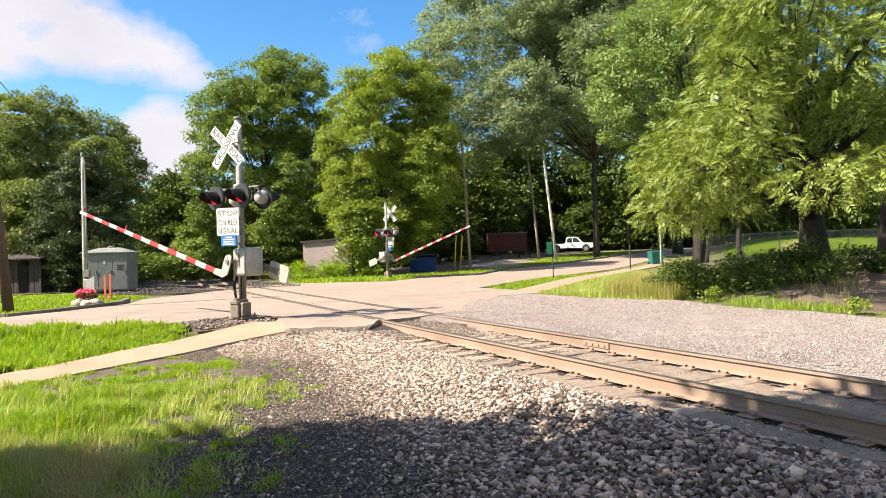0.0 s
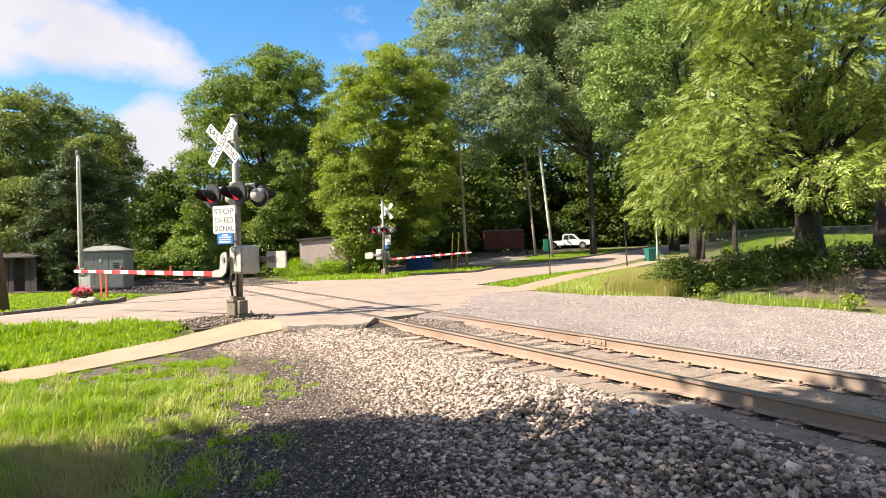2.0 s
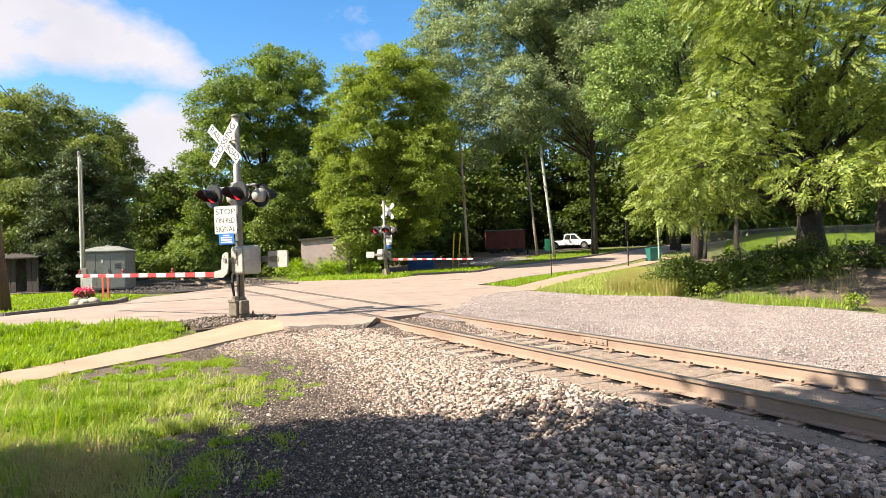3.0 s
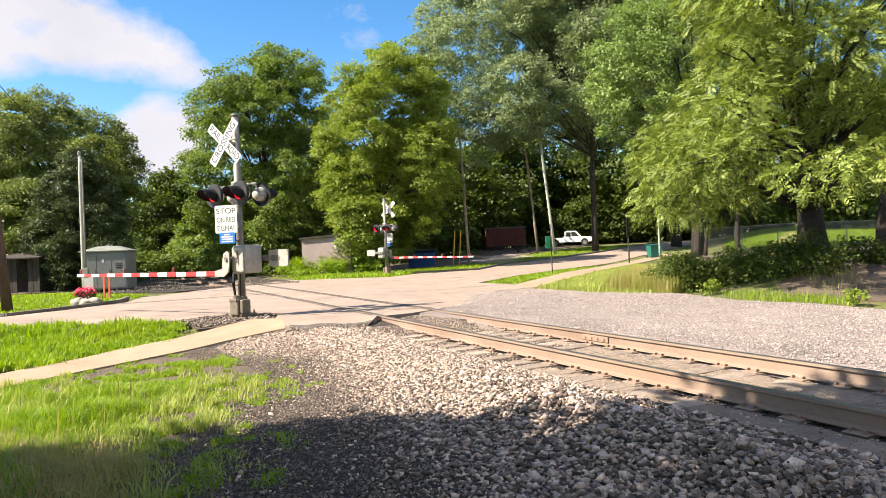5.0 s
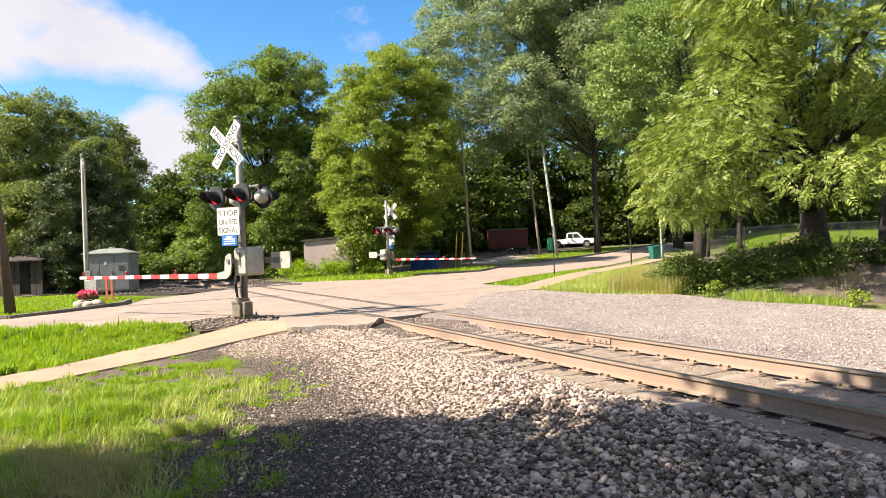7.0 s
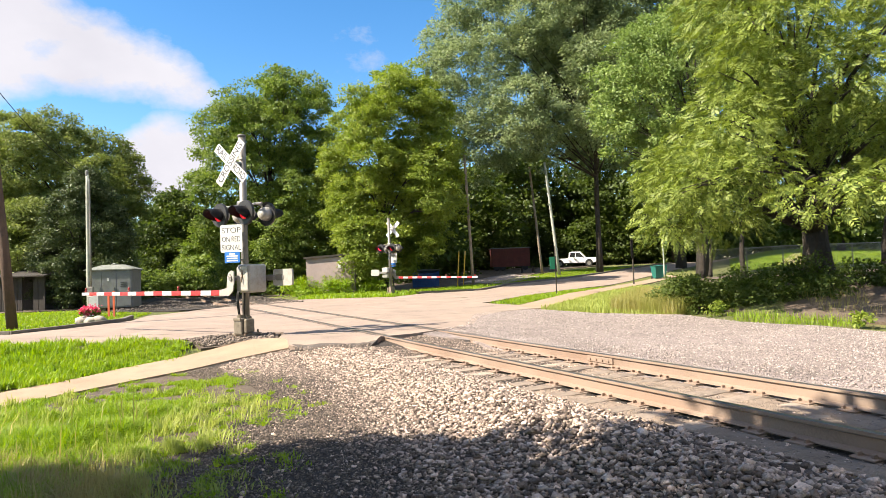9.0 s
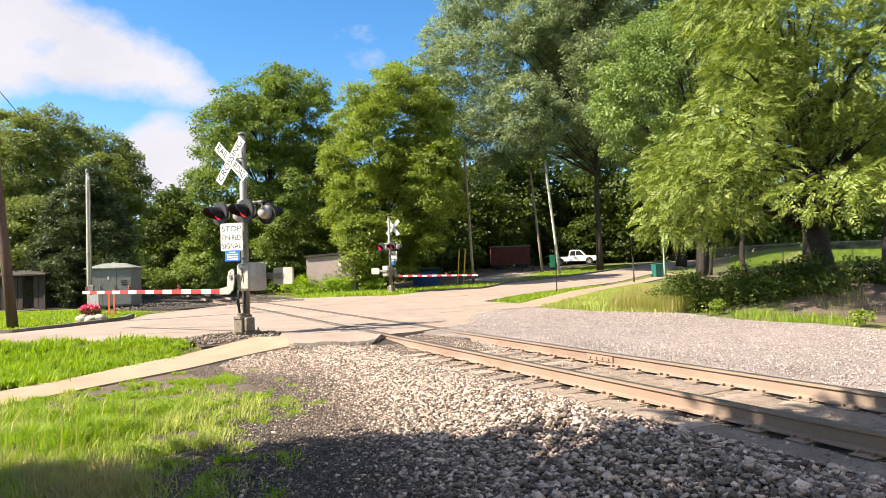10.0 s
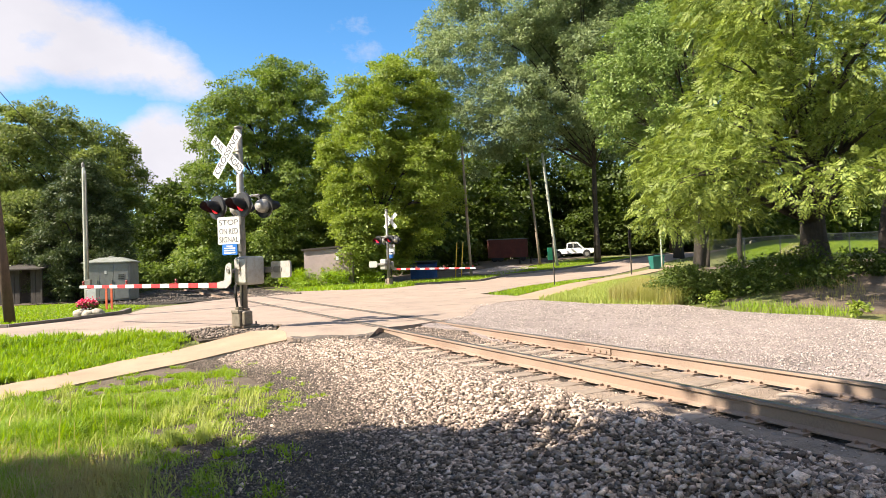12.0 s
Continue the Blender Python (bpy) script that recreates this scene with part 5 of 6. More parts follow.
rows = [(6.6 + 0.42 * k + random.uniform(-0.2, 0.2), 18.3 + random.uniform(-0.7, 0.9), 0.35, 0.7, 0.7, 0.55 + random.uniform(-0.1, 0.25)) for k in range(11)]
bush = thing("bush", "dark leafy bush at the foot of the walnut", "bush")
part("foliage", crown_mesh("foliage", rows[:6], 260, 46, 0.42, 0.09, 0.6, 0.6, 0.1, 0.3), M["lf_bush"], bush)
for q in rows[:6]:
    part("stem", tube(B(), [(q[0], q[1], gz(q[0], q[1]) - 0.05), (q[0] + 0.05, q[1], 0.3), (q[0] - 0.05, q[1] + 0.1, 0.7)], [0.03, 0.02, 0.008], 6), M["bark"], bush)
# this half of the bush takes the darker leaves to paint it shaded
thicket("undergrowth", "undergrowth beside the bush, leaf colour darkened as shade", rows[5:], 240, M["lf_wood_shade"], 0.11, 46, 0.42)
rows = [(9.6 + 0.7 * k, 19.4 + random.uniform(-0.8, 0.8), 0.75, 0.9, 0.8, 0.5 + random.uniform(-0.1, 0.2)) for k in range(9)]
thicket("undergrowth", "low growth on the bank, leaf colour darkened as shade", rows, 260, M["lf_wood_shade"], 0.10, 40, 0.45)
thicket("broad_leaf_weed", "bright broad-leaved weed at the gravel's edge", [(7.0, 16.6, 0.15, 0.25, 0.22, 0.26)], 12, M["lf_maple"], 0.085, 26, 0.2, "stuff", "weed")
thicket("broad_leaf_weed", "bright broad-leaved weed at the gravel's edge", [(8.85, 13.6, 0.06, 0.22, 0.2, 0.15)], 10, M["lf_maple"], 0.09, 24, 0.18, "stuff", "weed")

# ---------- poles, cabinet, signs ----------
def pole(name, label, x, y, height, r, mat, lean=(0, 0), category="utility pole", bits=()):
    z = gz(x, y)
    ob = thing(name, label, category, pose(x, y, z))
    bm = B()
    tube(bm, [(lean[0] * s, lean[1] * s, -0.15 + (height + 0.15) * s) for s in (0, 0.3, 0.6, 0.9, 1)], [r, r * 0.93, r * 0.86, r * 0.8, r * 0.7], 14)
    part("shaft", bm, mat, ob, smooth=True)
    return ob


big = pole("utility_pole", "dark creosoted wooden utility pole leaning over the verge", -14.75, 21.44, 9.4, 0.17, M["wood_dark"], (-0.95, 0.1))
thin = pole("utility_pole", "pale weathered wooden service pole with meter boxes", -15.52, 27.4, 6.2, 0.095, M["pole_pale"], (0.02, 0))
bm = B()
tube(bm, [(0.15, -0.08, 0.3), (0.15, -0.08, 3.0), (0.15, -0.08, 5.9), (0.13, -0.08, 6.02)], 0.032, 10)
part("conduit", bm, M["steel"], thin, "grey service conduit", True)
bm = box(B(), (0.06, -0.24, 0.42), (0.36, -0.08, 0.92), 0.02)
part("meter_box", bm, M["alu"], thin, "pale grey meter box")
bm = box(B(), (0.02, -0.22, 1.0), (0.3, -0.08, 1.32), 0.02)
part("switch_box", bm, M["steel"], thin, "grey switch box")
bm = B()
tube(bm, [(0, 0, 6.2), (0, 0, 6.36), (0.02, 0, 6.42)], [0.07, 0.07, 0.02], 10)
part("cap", bm, M["steel"], thin)
a, b = Vector((-15.6, 21.5, 8.7)), Vector((-15.5, 27.35, 6.1))
bm = B()
tube(bm, [a.lerp(b, s) - Vector((0, 0, 0.35 * 4 * s * (1 - s))) for s in np.linspace(0, 1, 9)], 0.014, 5)
tagged(part("service_cable", bm, M["rubber"]), "thin black cable between two wooden poles", "cable")
grey_pole = pole("utility_pole", "grey wooden pole beside the road", 2.09, 49.0, 10.5, 0.12, M["wood"], (-0.35, 0))
pole("utility_pole", "leaning wooden pole beside the drive", 9.87, 64.9, 11, 0.14, M["wood"], (-0.9, 0))
pole("utility_pole", "leaning pale wooden pole beside the drive", 10.93, 61.1, 11, 0.15, M["pole_pale"], (-1.0, 0))
for x, y, dx in ((0.85, 49.6, 0.22), (1.3, 49.4, 0.25)):
    bm = B()
    tube(bm, [(x, y, gz(x, y) - 0.05), (x + dx * 0.5, y, gz(x, y) + 1.4), (x + dx, y, gz(x, y) + 2.8)], 0.045, 10)
    tagged(part("guy_guard", bm, M["yellow"], smooth=True), "slanting yellow plastic guy-wire guard", "guy guard", "guy guards")

# equipment cabinet
cab = thing("equipment_cabinet", "large grey metal signal equipment cabinet with hipped roof", "cabinet", pose(-17.75, 33.8, gz(-17.75, 33.8), 0, 0, 12))
bm = box(B(), (-1.1, -0.9, 0.16), (1.1, 0.9, 2.12), 0.02)
part("body", bm, M["cabinet"], cab)
bm = B()
lo = [bm.verts.new((sx * 1.2, sy * 1.0, 2.12)) for sx, sy in ((-1, -1), (1, -1), (1, 1), (-1, 1))]
up = [bm.verts.new((sx * 1.2, sy * 1.0, 2.17)) for sx, sy in ((-1, -1), (1, -1), (1, 1), (-1, 1))]
hi = [bm.verts.new((sx * 0.5, sy * 0.25, 2.42)) for sx, sy in ((-1, -1), (1, -1), (1, 1), (-1, 1))]
bm.faces.new(hi)
bm.faces.new(lo[::-1])
for q, w in ((lo, up), (up, hi)):
    for k in range(4):
        bm.faces.new((q[k], q[(k + 1) % 4], w[(k + 1) % 4], w[k]))
part("roof", bm, M["roof_sheet"], cab, "stained pale roof sheet")
bm = B()
tube(bm, [(0, 0, 2.34), (0, 0, 2.46), (0, 0, 2.5)], [0.14, 0.16, 0.05], 12)
part("vent", bm, M["roof_sheet"], cab)
for x0, x1 in ((-1.04, -0.36), (-0.34, 0.34), (0.36, 1.04)):
    door = part("door", box(B(), (x0, -0.93, 0.24), (x1, -0.902, 2.04), 0.008), M["cabinet"], cab)
    part("handle", box(B(), (x1 - 0.12, -0.96, 1.05), (x1 - 0.08, -0.93, 1.25), 0.008), M["steel"], door)
part("number_plate", box(B(), (-0.1, -0.94, 1.55), (0.0, -0.931, 1.72)), M["white"], cab)
for k in range(3):
    part("label_bar", box(B(), (0.55, -0.94, 1.45 - 0.1 * k), (0.85, -0.931, 1.49 - 0.1 * k)), M["ink"], cab)
for sx in (-0.9, -0.3, 0.3, 0.9):
    part("skid", box(B(), (sx - 0.09, -0.85, -0.05), (sx + 0.09, 0.85, 0.16), 0.01), M["patch"], cab)

# flower bed with boulders, stakes, white board
random.seed(3)
for x, y, s in ((-13.42, 23.3, 0.3), (-13.08, 23.2, 0.25), (-12.84, 23.3, 0.27), (-12.98, 23.65, 0.22), (-13.6, 23.6, 0.2)):
    bm = B()
    bmesh.ops.create_icosphere(bm, subdivisions=3, radius=1)
    for v in bm.verts:
        v.co *= 1 + 0.22 * noise.noise(v.co * 1.4 + Vector((x * 7, y, 0)))
        v.co = Vector((v.co.x * s, v.co.y * s * 0.8, v.co.z * s * 0.62))
    o = part("boulder", bm, M["boulder"], smooth=True)
    o.location = (x, y, gz(x, y) + s * 0.35)
    tagged(o, "rounded tan boulder edging the flower bed", "boulder", "flower bed boulders")
flowers = thing("flower_bed", "low mound of red flowers among boulders", "flowers")
tagged(part("petals", crown_mesh("petals", [(-13.3, 23.55, 0.40, 0.28, 0.24, 0.15)], 34, 14, 0.2, 0.09, 0.9, 0.6, 0), M["petal"], flowers), "red blossoms", kind="stuff")
part("leaves", crown_mesh("leaves", [(-13.3, 23.55, 0.26, 0.3, 0.26, 0.16)], 36, 14, 0.2, 0.1, 0.6, 0.6, 0), M["lf_bush"], flowers)
for x, y, h in ((-14.45, 27.0, 1.05), (-14.36, 27.25, 1.1)):
    bm = box(B(), (x - 0.045, y - 0.015, gz(x, y) - 0.1), (x + 0.045, y + 0.015, gz(x, y) + h), 0.005)
    tagged(part("marker_stake", bm, M["orange"]), "orange flat marker stake by the flower bed", "stake", "marker stakes")
bm = B()
slab(bm, [(-15.0, 26.5), (-14.66, 26.55), (-14.66, 26.58), (-15.0, 26.53)], gz(-14.8, 26.5) - 0.05, lambda x, y: gz(x, y) + (1.05 if x > -14.8 else 0.85))
tagged(part("white_panel", bm, M["white"]), "tilted white panel behind the flowers", "panel")

# dark lean-to at the lawn's back
shed = thing("lean_to", "dark board lean-to in the shade of the cedars", "shed", pose(-24.3, 36.0, gz(-24.3, 36.0)))
for k in range(9):
    if k not in (5, 6):
        part("board", box(B(), (-1.35 + 0.3 * k, -0.03, -0.05), (-1.07 + 0.3 * k, 0.03, 2.0), 0.006), M["boards"], shed)
part("back_wall", box(B(), (-1.4, 1.8, -0.05), (1.4, 1.88, 2.2)), M["boards"], shed)
for sx in (-1.4, 1.36):
    part("post", box(B(), (sx, -0.1, -0.1), (sx + 0.1, 0.0, 2.05), 0.01), M["boards"], shed)
bm = B()
slab(bm, [(-1.7, -0.5), (1.7, -0.5), (1.7, 2.1), (-1.7, 2.1)], lambda x, y: 2.03 + 0.14 * y, lambda x, y: 2.10 + 0.14 * y)
part("roof", bm, M["boards"], shed)
# flat-roofed shed behind the weeds
hut = thing("trackside_hut", "faded pinkish flat-roofed hut behind tall weeds", "hut", pose(-8.3, 46.6, gz(-8.3, 46.6), 0, 0, -3))
part("wall", box(B(), (-1.6, -1.5, -0.1), (1.9, 1.8, 2.72), 0.015), M["pink"], hut)
bm = B()
slab(bm, [(-1.75, -1.65), (2.0, -1.65), (2.0, 1.95), (-1.75, 1.95)], lambda x, y: 2.73 + 0.05 * x, lambda x, y: 2.86 + 0.05 * x)
part("roof", bm, M["boards"], hut, "dark flat roof")
part("vent", box(B(), (0.72, -1.53, 1.9), (0.9, -1.502, 2.5), 0.005), M["white"], hut)

# blue skip in the shade
skip = thing("skip", "dark blue metal skip in the shade", "skip", pose(-1.7, 53.2, gz(-1.7, 53.2)))
bm = B()
slab(bm, [(-1.1, -0.8), (1.1, -0.8), (1.1, 0.8), (-1.1, 0.8)], 0.0, lambda x, y: 1.25 + 0.12 * y)
part("body", bm, M["tarp"], skip)
for sx in (-0.7, 0.0, 0.7):
    part("rib", box(B(), (sx - 0.05, -0.86, 0.05), (sx + 0.05, -0.80, 1.1), 0.01), M["tarp"], skip)
part("lid", box(B(), (-1.15, -0.75, 1.36), (1.15, 0.85, 1.42), 0.02, pose(0, 0, 0, 4)), M["black"], skip, "black lid")

# maroon trailer and picnic table
tr = thing("box_trailer", "maroon boarded box trailer parked under trees", "trailer", pose(7.5, 74.5, gz(7.5, 74.5)))
part("body", box(B(), (-2.2, -1.1, 0.45), (2.3, 1.1, 2.55), 0.03), M["maroon"], tr)
part("roof", box(B(), (-2.3, -1.2, 2.552), (2.4, 1.2, 2.66), 0.03), M["cabinet"], tr, "pale grey roof")
for k in range(8):
    part("batten", box(B(), (-2.1 + 0.6 * k, -1.13, 0.5), (-2.05 + 0.6 * k, -1.102, 2.5)), M["maroon"], tr)
for x in (-1.6, -0.9, 1.7):
    bm = B()
    tube(bm, [(x, -1.05, 0.36), (x, -0.85, 0.36)], 0.36, 18)
    part("wheel", bm, M["rubber"], tr)
tb = thing("picnic_table", "dark wooden picnic table on the grass", "picnic table", pose(8.6, 66.5, gz(8.6, 66.5)))
part("tabletop", box(B(), (-0.9, -0.38, 0.70), (0.9, 0.38, 0.75), 0.01), M["boards"], tb)
for sy in (-0.72, 0.46):
    part("bench", box(B(), (-0.9, sy, 0.42), (0.9, sy + 0.26, 0.46), 0.01), M["boards"], tb)
for sx in (-0.6, 0.55):
    for s in (-1, 1):
        bm = B()
        tube(bm, [(sx, s * 0.62, 0), (sx, s * 0.2, 0.72)], 0.05, 6)
        part("leg", bm, M["boards"], tb)

# pickup, seen from its side
def pickup(m):
    ob = thing("pickup_truck", "white crew-cab pickup parked under the trees", "pickup truck", m)
    prof = [(-2.75, 0.62), (-2.78, 1.05), (-0.72, 1.08), (-0.70, 1.10), (0.95, 1.14), (2.55, 1.08), (2.80, 0.98), (2.84, 0.55), (2.2, 0.42), (-2.6, 0.46)]
    bm = B()
    slab(bm, prof, -0.95, 0.95)
    bmesh.ops.transform(bm, matrix=pose(0, 0, 0, 90), verts=bm.verts)
    bmesh.ops.bevel(bm, geom=[e for e in bm.edges if abs(e.verts[0].co.y - e.verts[1].co.y) < 0.01], offset=0.05, segments=2, affect="EDGES")
    part("body", bm, M["paint"], ob)
    bm = B()
    cabin = [(-0.78, 1.06), (-0.62, 1.78), (-0.35, 1.88), (0.75, 1.86), (1.45, 1.12)]
    slab(bm, cabin, -0.86, 0.86)
    bmesh.ops.transform(bm, matrix=pose(0, 0, 0, 90), verts=bm.verts)
    part("cabin", bm, M["paint"], ob)
    for pts in ([(-0.55, 1.18), (-0.45, 1.72), (0.10, 1.74), (0.10, 1.18)], [(0.18, 1.18), (0.18, 1.74), (0.66, 1.72), (1.10, 1.20)]):
        for y0 in (0.861, -0.875):
            bm = B()
            slab(bm, pts, y0, y0 + 0.014)
            bmesh.ops.transform(bm, matrix=pose(0, 0, 0, 90), verts=bm.verts)
            part("side_window", bm, M["glass"], ob)
    for x in (-1.78, 1.78):
        for y in (-0.955, 0.945):
            part("wheel_arch", tube(B(), [(x, y, 0.46), (x, y + 0.01, 0.46)], 0.46, 20), M["black"], ob)
    for x in (-1.78, 1.78):
        for s in (-1, 1):
            bm = B()
            tube(bm, [(x, s * 0.74, 0.39), (x, s * 0.98, 0.39)], 0.39, 24)
            w = part("wheel", bm, M["rubber"], ob)
            bm = B()
            tube(bm, [(x, s * 0.97, 0.39), (x, s * 0.99, 0.39)], 0.24, 18)
            part("rim", bm, M["steel"], w)
    part("front_bumper", box(B(), (2.72, -0.95, 0.42), (2.92, 0.95, 0.66), 0.04), M["steel"], ob)
    part("grille", box(B(), (2.80, -0.6, 0.68), (2.86, 0.6, 0.98), 0.02), M["black"], ob)
    for s in (-1, 1):
        part("headlight", box(B(), (2.70, s * 0.78 - 0.14, 0.75), (2.87, s * 0.78 + 0.14, 0.98), 0.03), M["glass"], ob)
        part("mirror", box(B(), (0.95, s * 1.0 - 0.1, 1.16), (1.05, s * 1.0 + 0.1, 1.36), 0.03), M["black"], ob)
    part("roof_rack", box(B(), (-0.3, -0.7, 1.9), (0.6, 0.7, 1.97), 0.02), M["black"], ob)
    part("sill", box(B(), (-1.2, -0.98, 0.40), (1.2, -0.95, 0.50), 0.01), M["black"], ob)
    return ob


pickup(pose(16.3, 80.0, gz(16.3, 80.0) + 0.02, 0, 0, -14))

# signs on posts
def post_sign(x, y, h, label, panels, mat="steel", r=0.03):
    ob = thing("road_sign", label, "road sign", pose(x, y, gz(x, y)))
    bm = B()
    tube(bm, [(0, 0, -0.1), (0, 0, h)], r, 8)
    part("post", bm, M[mat], ob)
    for w, lo, hi, dx, turn, m in panels:
        o = part("panel", rounded(B(), w, hi - lo, 0.03, 0.012, UP), M[m], ob)
        o.matrix_basis = Matrix.Translation((dx, -0.04, (lo + hi) / 2)) @ pose(0, 0, 0, 0, 0, turn)


post_sign(5.82, 33.6, 2.55, "narrow green street plate and edge-on sign on a steel post", ((0.42, 1.35, 2.0, -0.14, 30, "green_sign"), (0.55, 2.02, 2.62, 0, 78, "steel")), "boards")
post_sign(13.06, 44.2, 3.15, "grey back of a tall road sign on a dark post", ((0.62, 1.85, 3.2, -0.1, 68, "boards"),), "boards", 0.05)

# wheeled bins by a pale post
for x, y, turn in ((16.75, 50.4, 12), (17.5, 51.4, -6)):
    ob = thing("wheelie_bin", "teal plastic wheeled bin beside the road", "bin", pose(x, y, gz(x, y), 0, 0, turn), "wheelie bins")
    bm = B()
    lo = [bm.verts.new((sx * 0.24, sy * 0.27, 0.06)) for sx, sy in ((-1, -1), (1, -1), (1, 1), (-1, 1))]
    hi = [bm.verts.new((sx * 0.32, sy * 0.38, 1.0)) for sx, sy in ((-1, -1), (1, -1), (1, 1), (-1, 1))]
    bm.faces.new(hi)
    bm.faces.new(lo[::-1])
    for k in range(4):
        bm.faces.new((lo[k], lo[(k + 1) % 4], hi[(k + 1) % 4], hi[k]))
    part("body", bm, M["green_plastic"], ob)
    part("lid", box(B(), (-0.35, -0.42, 1.0), (0.35, 0.42, 1.07), 0.03), M["green_plastic"], ob)
    for s in (-1, 1):
        bm = B()
        tube(bm, [(s * 0.24, 0.3, 0.12), (s * 0.30, 0.3, 0.12)], 0.12, 14)
        part("wheel", bm, M["rubber"], ob)
pole("marker_post", "pale slim post beside the bins", 17.0, 49.4, 3.1, 0.07, M["pole_pale"], category="post")

# chain-link fence behind the walnut
fence = thing("chain_link_fence", "grey chain-link fence behind the walnut tree", "fence")
fa, fb, fh = Vector((14.6, 35.0, 0)), Vector((28.0, 37.5, 0)), 1.35
n = 6
for k in range(n + 1):
    q = fa.lerp(fb, k / n)
    bm = B()
    tube(bm, [(q.x, q.y, gz(q.x, q.y) - 0.1), (q.x, q.y, gz(q.x, q.y) + fh + (0.9 if k == 3 else 0.05))], 0.035 if k != 3 else 0.07, 8)
    part("post", bm, M["steel"] if k != 3 else M["black"], fence)
for k in range(n):
    q, w = fa.lerp(fb, k / n), fa.lerp(fb, (k + 1) / n)
    bm = B()
    tube(bm, [(q.x, q.y, gz(q.x, q.y) + fh), (w.x, w.y, gz(w.x, w.y) + fh)], 0.02, 6)
    part("top_rail", bm, M["steel"], fence)
V, F = [], []
L = (fb - fa).length
way = (fb - fa).normalized()
for s in np.arange(-fh, L, 0.11):
    for sign in (1, -1):
        s0, s1 = (s, s + fh) if sign > 0 else (s + fh, s)
        t0, t1 = max(0.0, min(L, s0)), max(0.0, min(L, s1))
        if t0 == t1:
            continue
        z0 = fh * (t0 - s0) / (s1 - s0)
        z1 = fh * (t1 - s0) / (s1 - s0)
        p, q = fa + way * t0, fa + way * t1
        p.z, q.z = gz(p.x, p.y) + z0 + 0.03, gz(q.x, q.y) + z1 + 0.03
        o = Vector((0.008, 0, 0.008))
        k = len(V)
        V += [p - o, p + o, q + o, q - o]
        F.append((k, k + 1, k + 2, k + 3))
part("mesh", fast_mesh("mesh", [tuple(v) for v in V], F), M["steel"], fence, "woven wire mesh")
tagged(drape("pavement", [(22.6, 43.5), (24.4, 43.3), (36.2, 62), (34.6, 63)], 0.05, M["concrete"], 1.0), "pale path over the sunlit lawn", "path", kind="structure")

# slim trunks on the bank
def sapling(x, y, h, r, seed):
    random.seed(seed)
    ob = thing("young_tree", "slim dark-barked young tree on the bank", "tree", group="young trees")
    z = gz(x, y)
    lobes = [(x + random.uniform(-0.8, 0.8), y + random.uniform(-0.6, 0.6), z + h * random.uniform(0.62, 1.0), 0.9, 0.9, 0.6) for _ in range(7)]
    bm = B()
    limbs(bm, (x, y, z - 0.1), 0.1, [q[:3] for q in lobes], r, (random.uniform(-0.3, 0.3), 0), 0.5)
    part("trunk", bm, M["bark"], ob, smooth=True)
    part("crown", crown_mesh("crown", lobes, 90, 40, 0.7, 0.17), M["lf_ash"], ob)


for k, (x, y, h, r) in enumerate(((12.3, 30.5, 5.2, 0.16), (12.9, 31.0, 5.0, 0.08), (11.4, 24.3, 4.6, 0.10), (17.2, 24.5, 6.5, 0.3))):
    sapling(x, y, h, r, 60 + k)

bm = B()
tube(bm, [(0.75, 33.5, gz(0.75, 33.5)), (0.75, 33.5, gz(0.75, 33.5) + 0.03)], 0.36, 28)
tagged(part("manhole_cover", bm, M["rusty"]), "dark iron manhole cover set in the road", "manhole cover")
# cracks and the dark gaps beside the rails in the road
def strip(pts, w, lift, mat, name, label, cat):
    bm = B()
    prev = None
    for k, (x, y) in enumerate(pts):
        a, b = pts[max(k - 1, 0)], pts[min(k + 1, len(pts) - 1)]
        d = (Vector(b) - Vector(a)).normalized()
        ww = w * (0.5 + abs(noise.noise((x * 3, y * 3, 1))) * 1.6)
        z = road_z(x, y) + lift - 0.05
        pair = [bm.verts.new((x - d.y * ww, y + d.x * ww, z)), bm.verts.new((x + d.y * ww, y - d.x * ww, z))]
        if prev:
            bm.faces.new((prev[0], prev[1], pair[1], pair[0]))
        prev = pair
    bmesh.ops.recalc_face_normals(bm, faces=bm.faces)
    tagged(part(name, bm, M[mat]), label, cat, kind="structure")


for p in (-0.85, -0.66, 0.66, 0.85):
    strip([tuple(on_track(u, p)[:2]) for u in np.arange(13.4, 35.5, 0.6)], 0.032, 0.056, "patch", "flangeway", "dark gap between rail and asphalt", "joint")
random.seed(11)
for x0, y0, x1, y1 in ((-10.5, 17.2, -6.2, 16.6), (-9.8, 18.8, -6.0, 18.2), (-4.5, 20.0, 3.0, 26.0), (-1.5, 20.5, 2.0, 21.5), (0.5, 30, 6.0, 38.5), (-6.5, 26, -2.0, 33), (-3.9, 16.3, -0.5, 16.9),
                        (-3.4, 15.1, -0.2, 16.0)):
    pts = []
    for s in np.linspace(0, 1, 26):
        x, y = x0 + (x1 - x0) * s, y0 + (y1 - y0) * s
        pts.append((x + 0.35 * noise.noise((x * 0.9, y * 0.9, 2)), y + 0.35 * noise.noise((x * 0.9, y * 0.9, 7))))
    strip(pts, 0.022, 0.0545, "patch", "crack", "dark tar-filled crack in the road", "crack")

# ---------- grass ----------
def patchy(x, y, scale, cut):
    keep = np.array([noise.noise((a * scale, b * scale, 4.0)) for a, b in zip(x, y)])
    return keep > cut


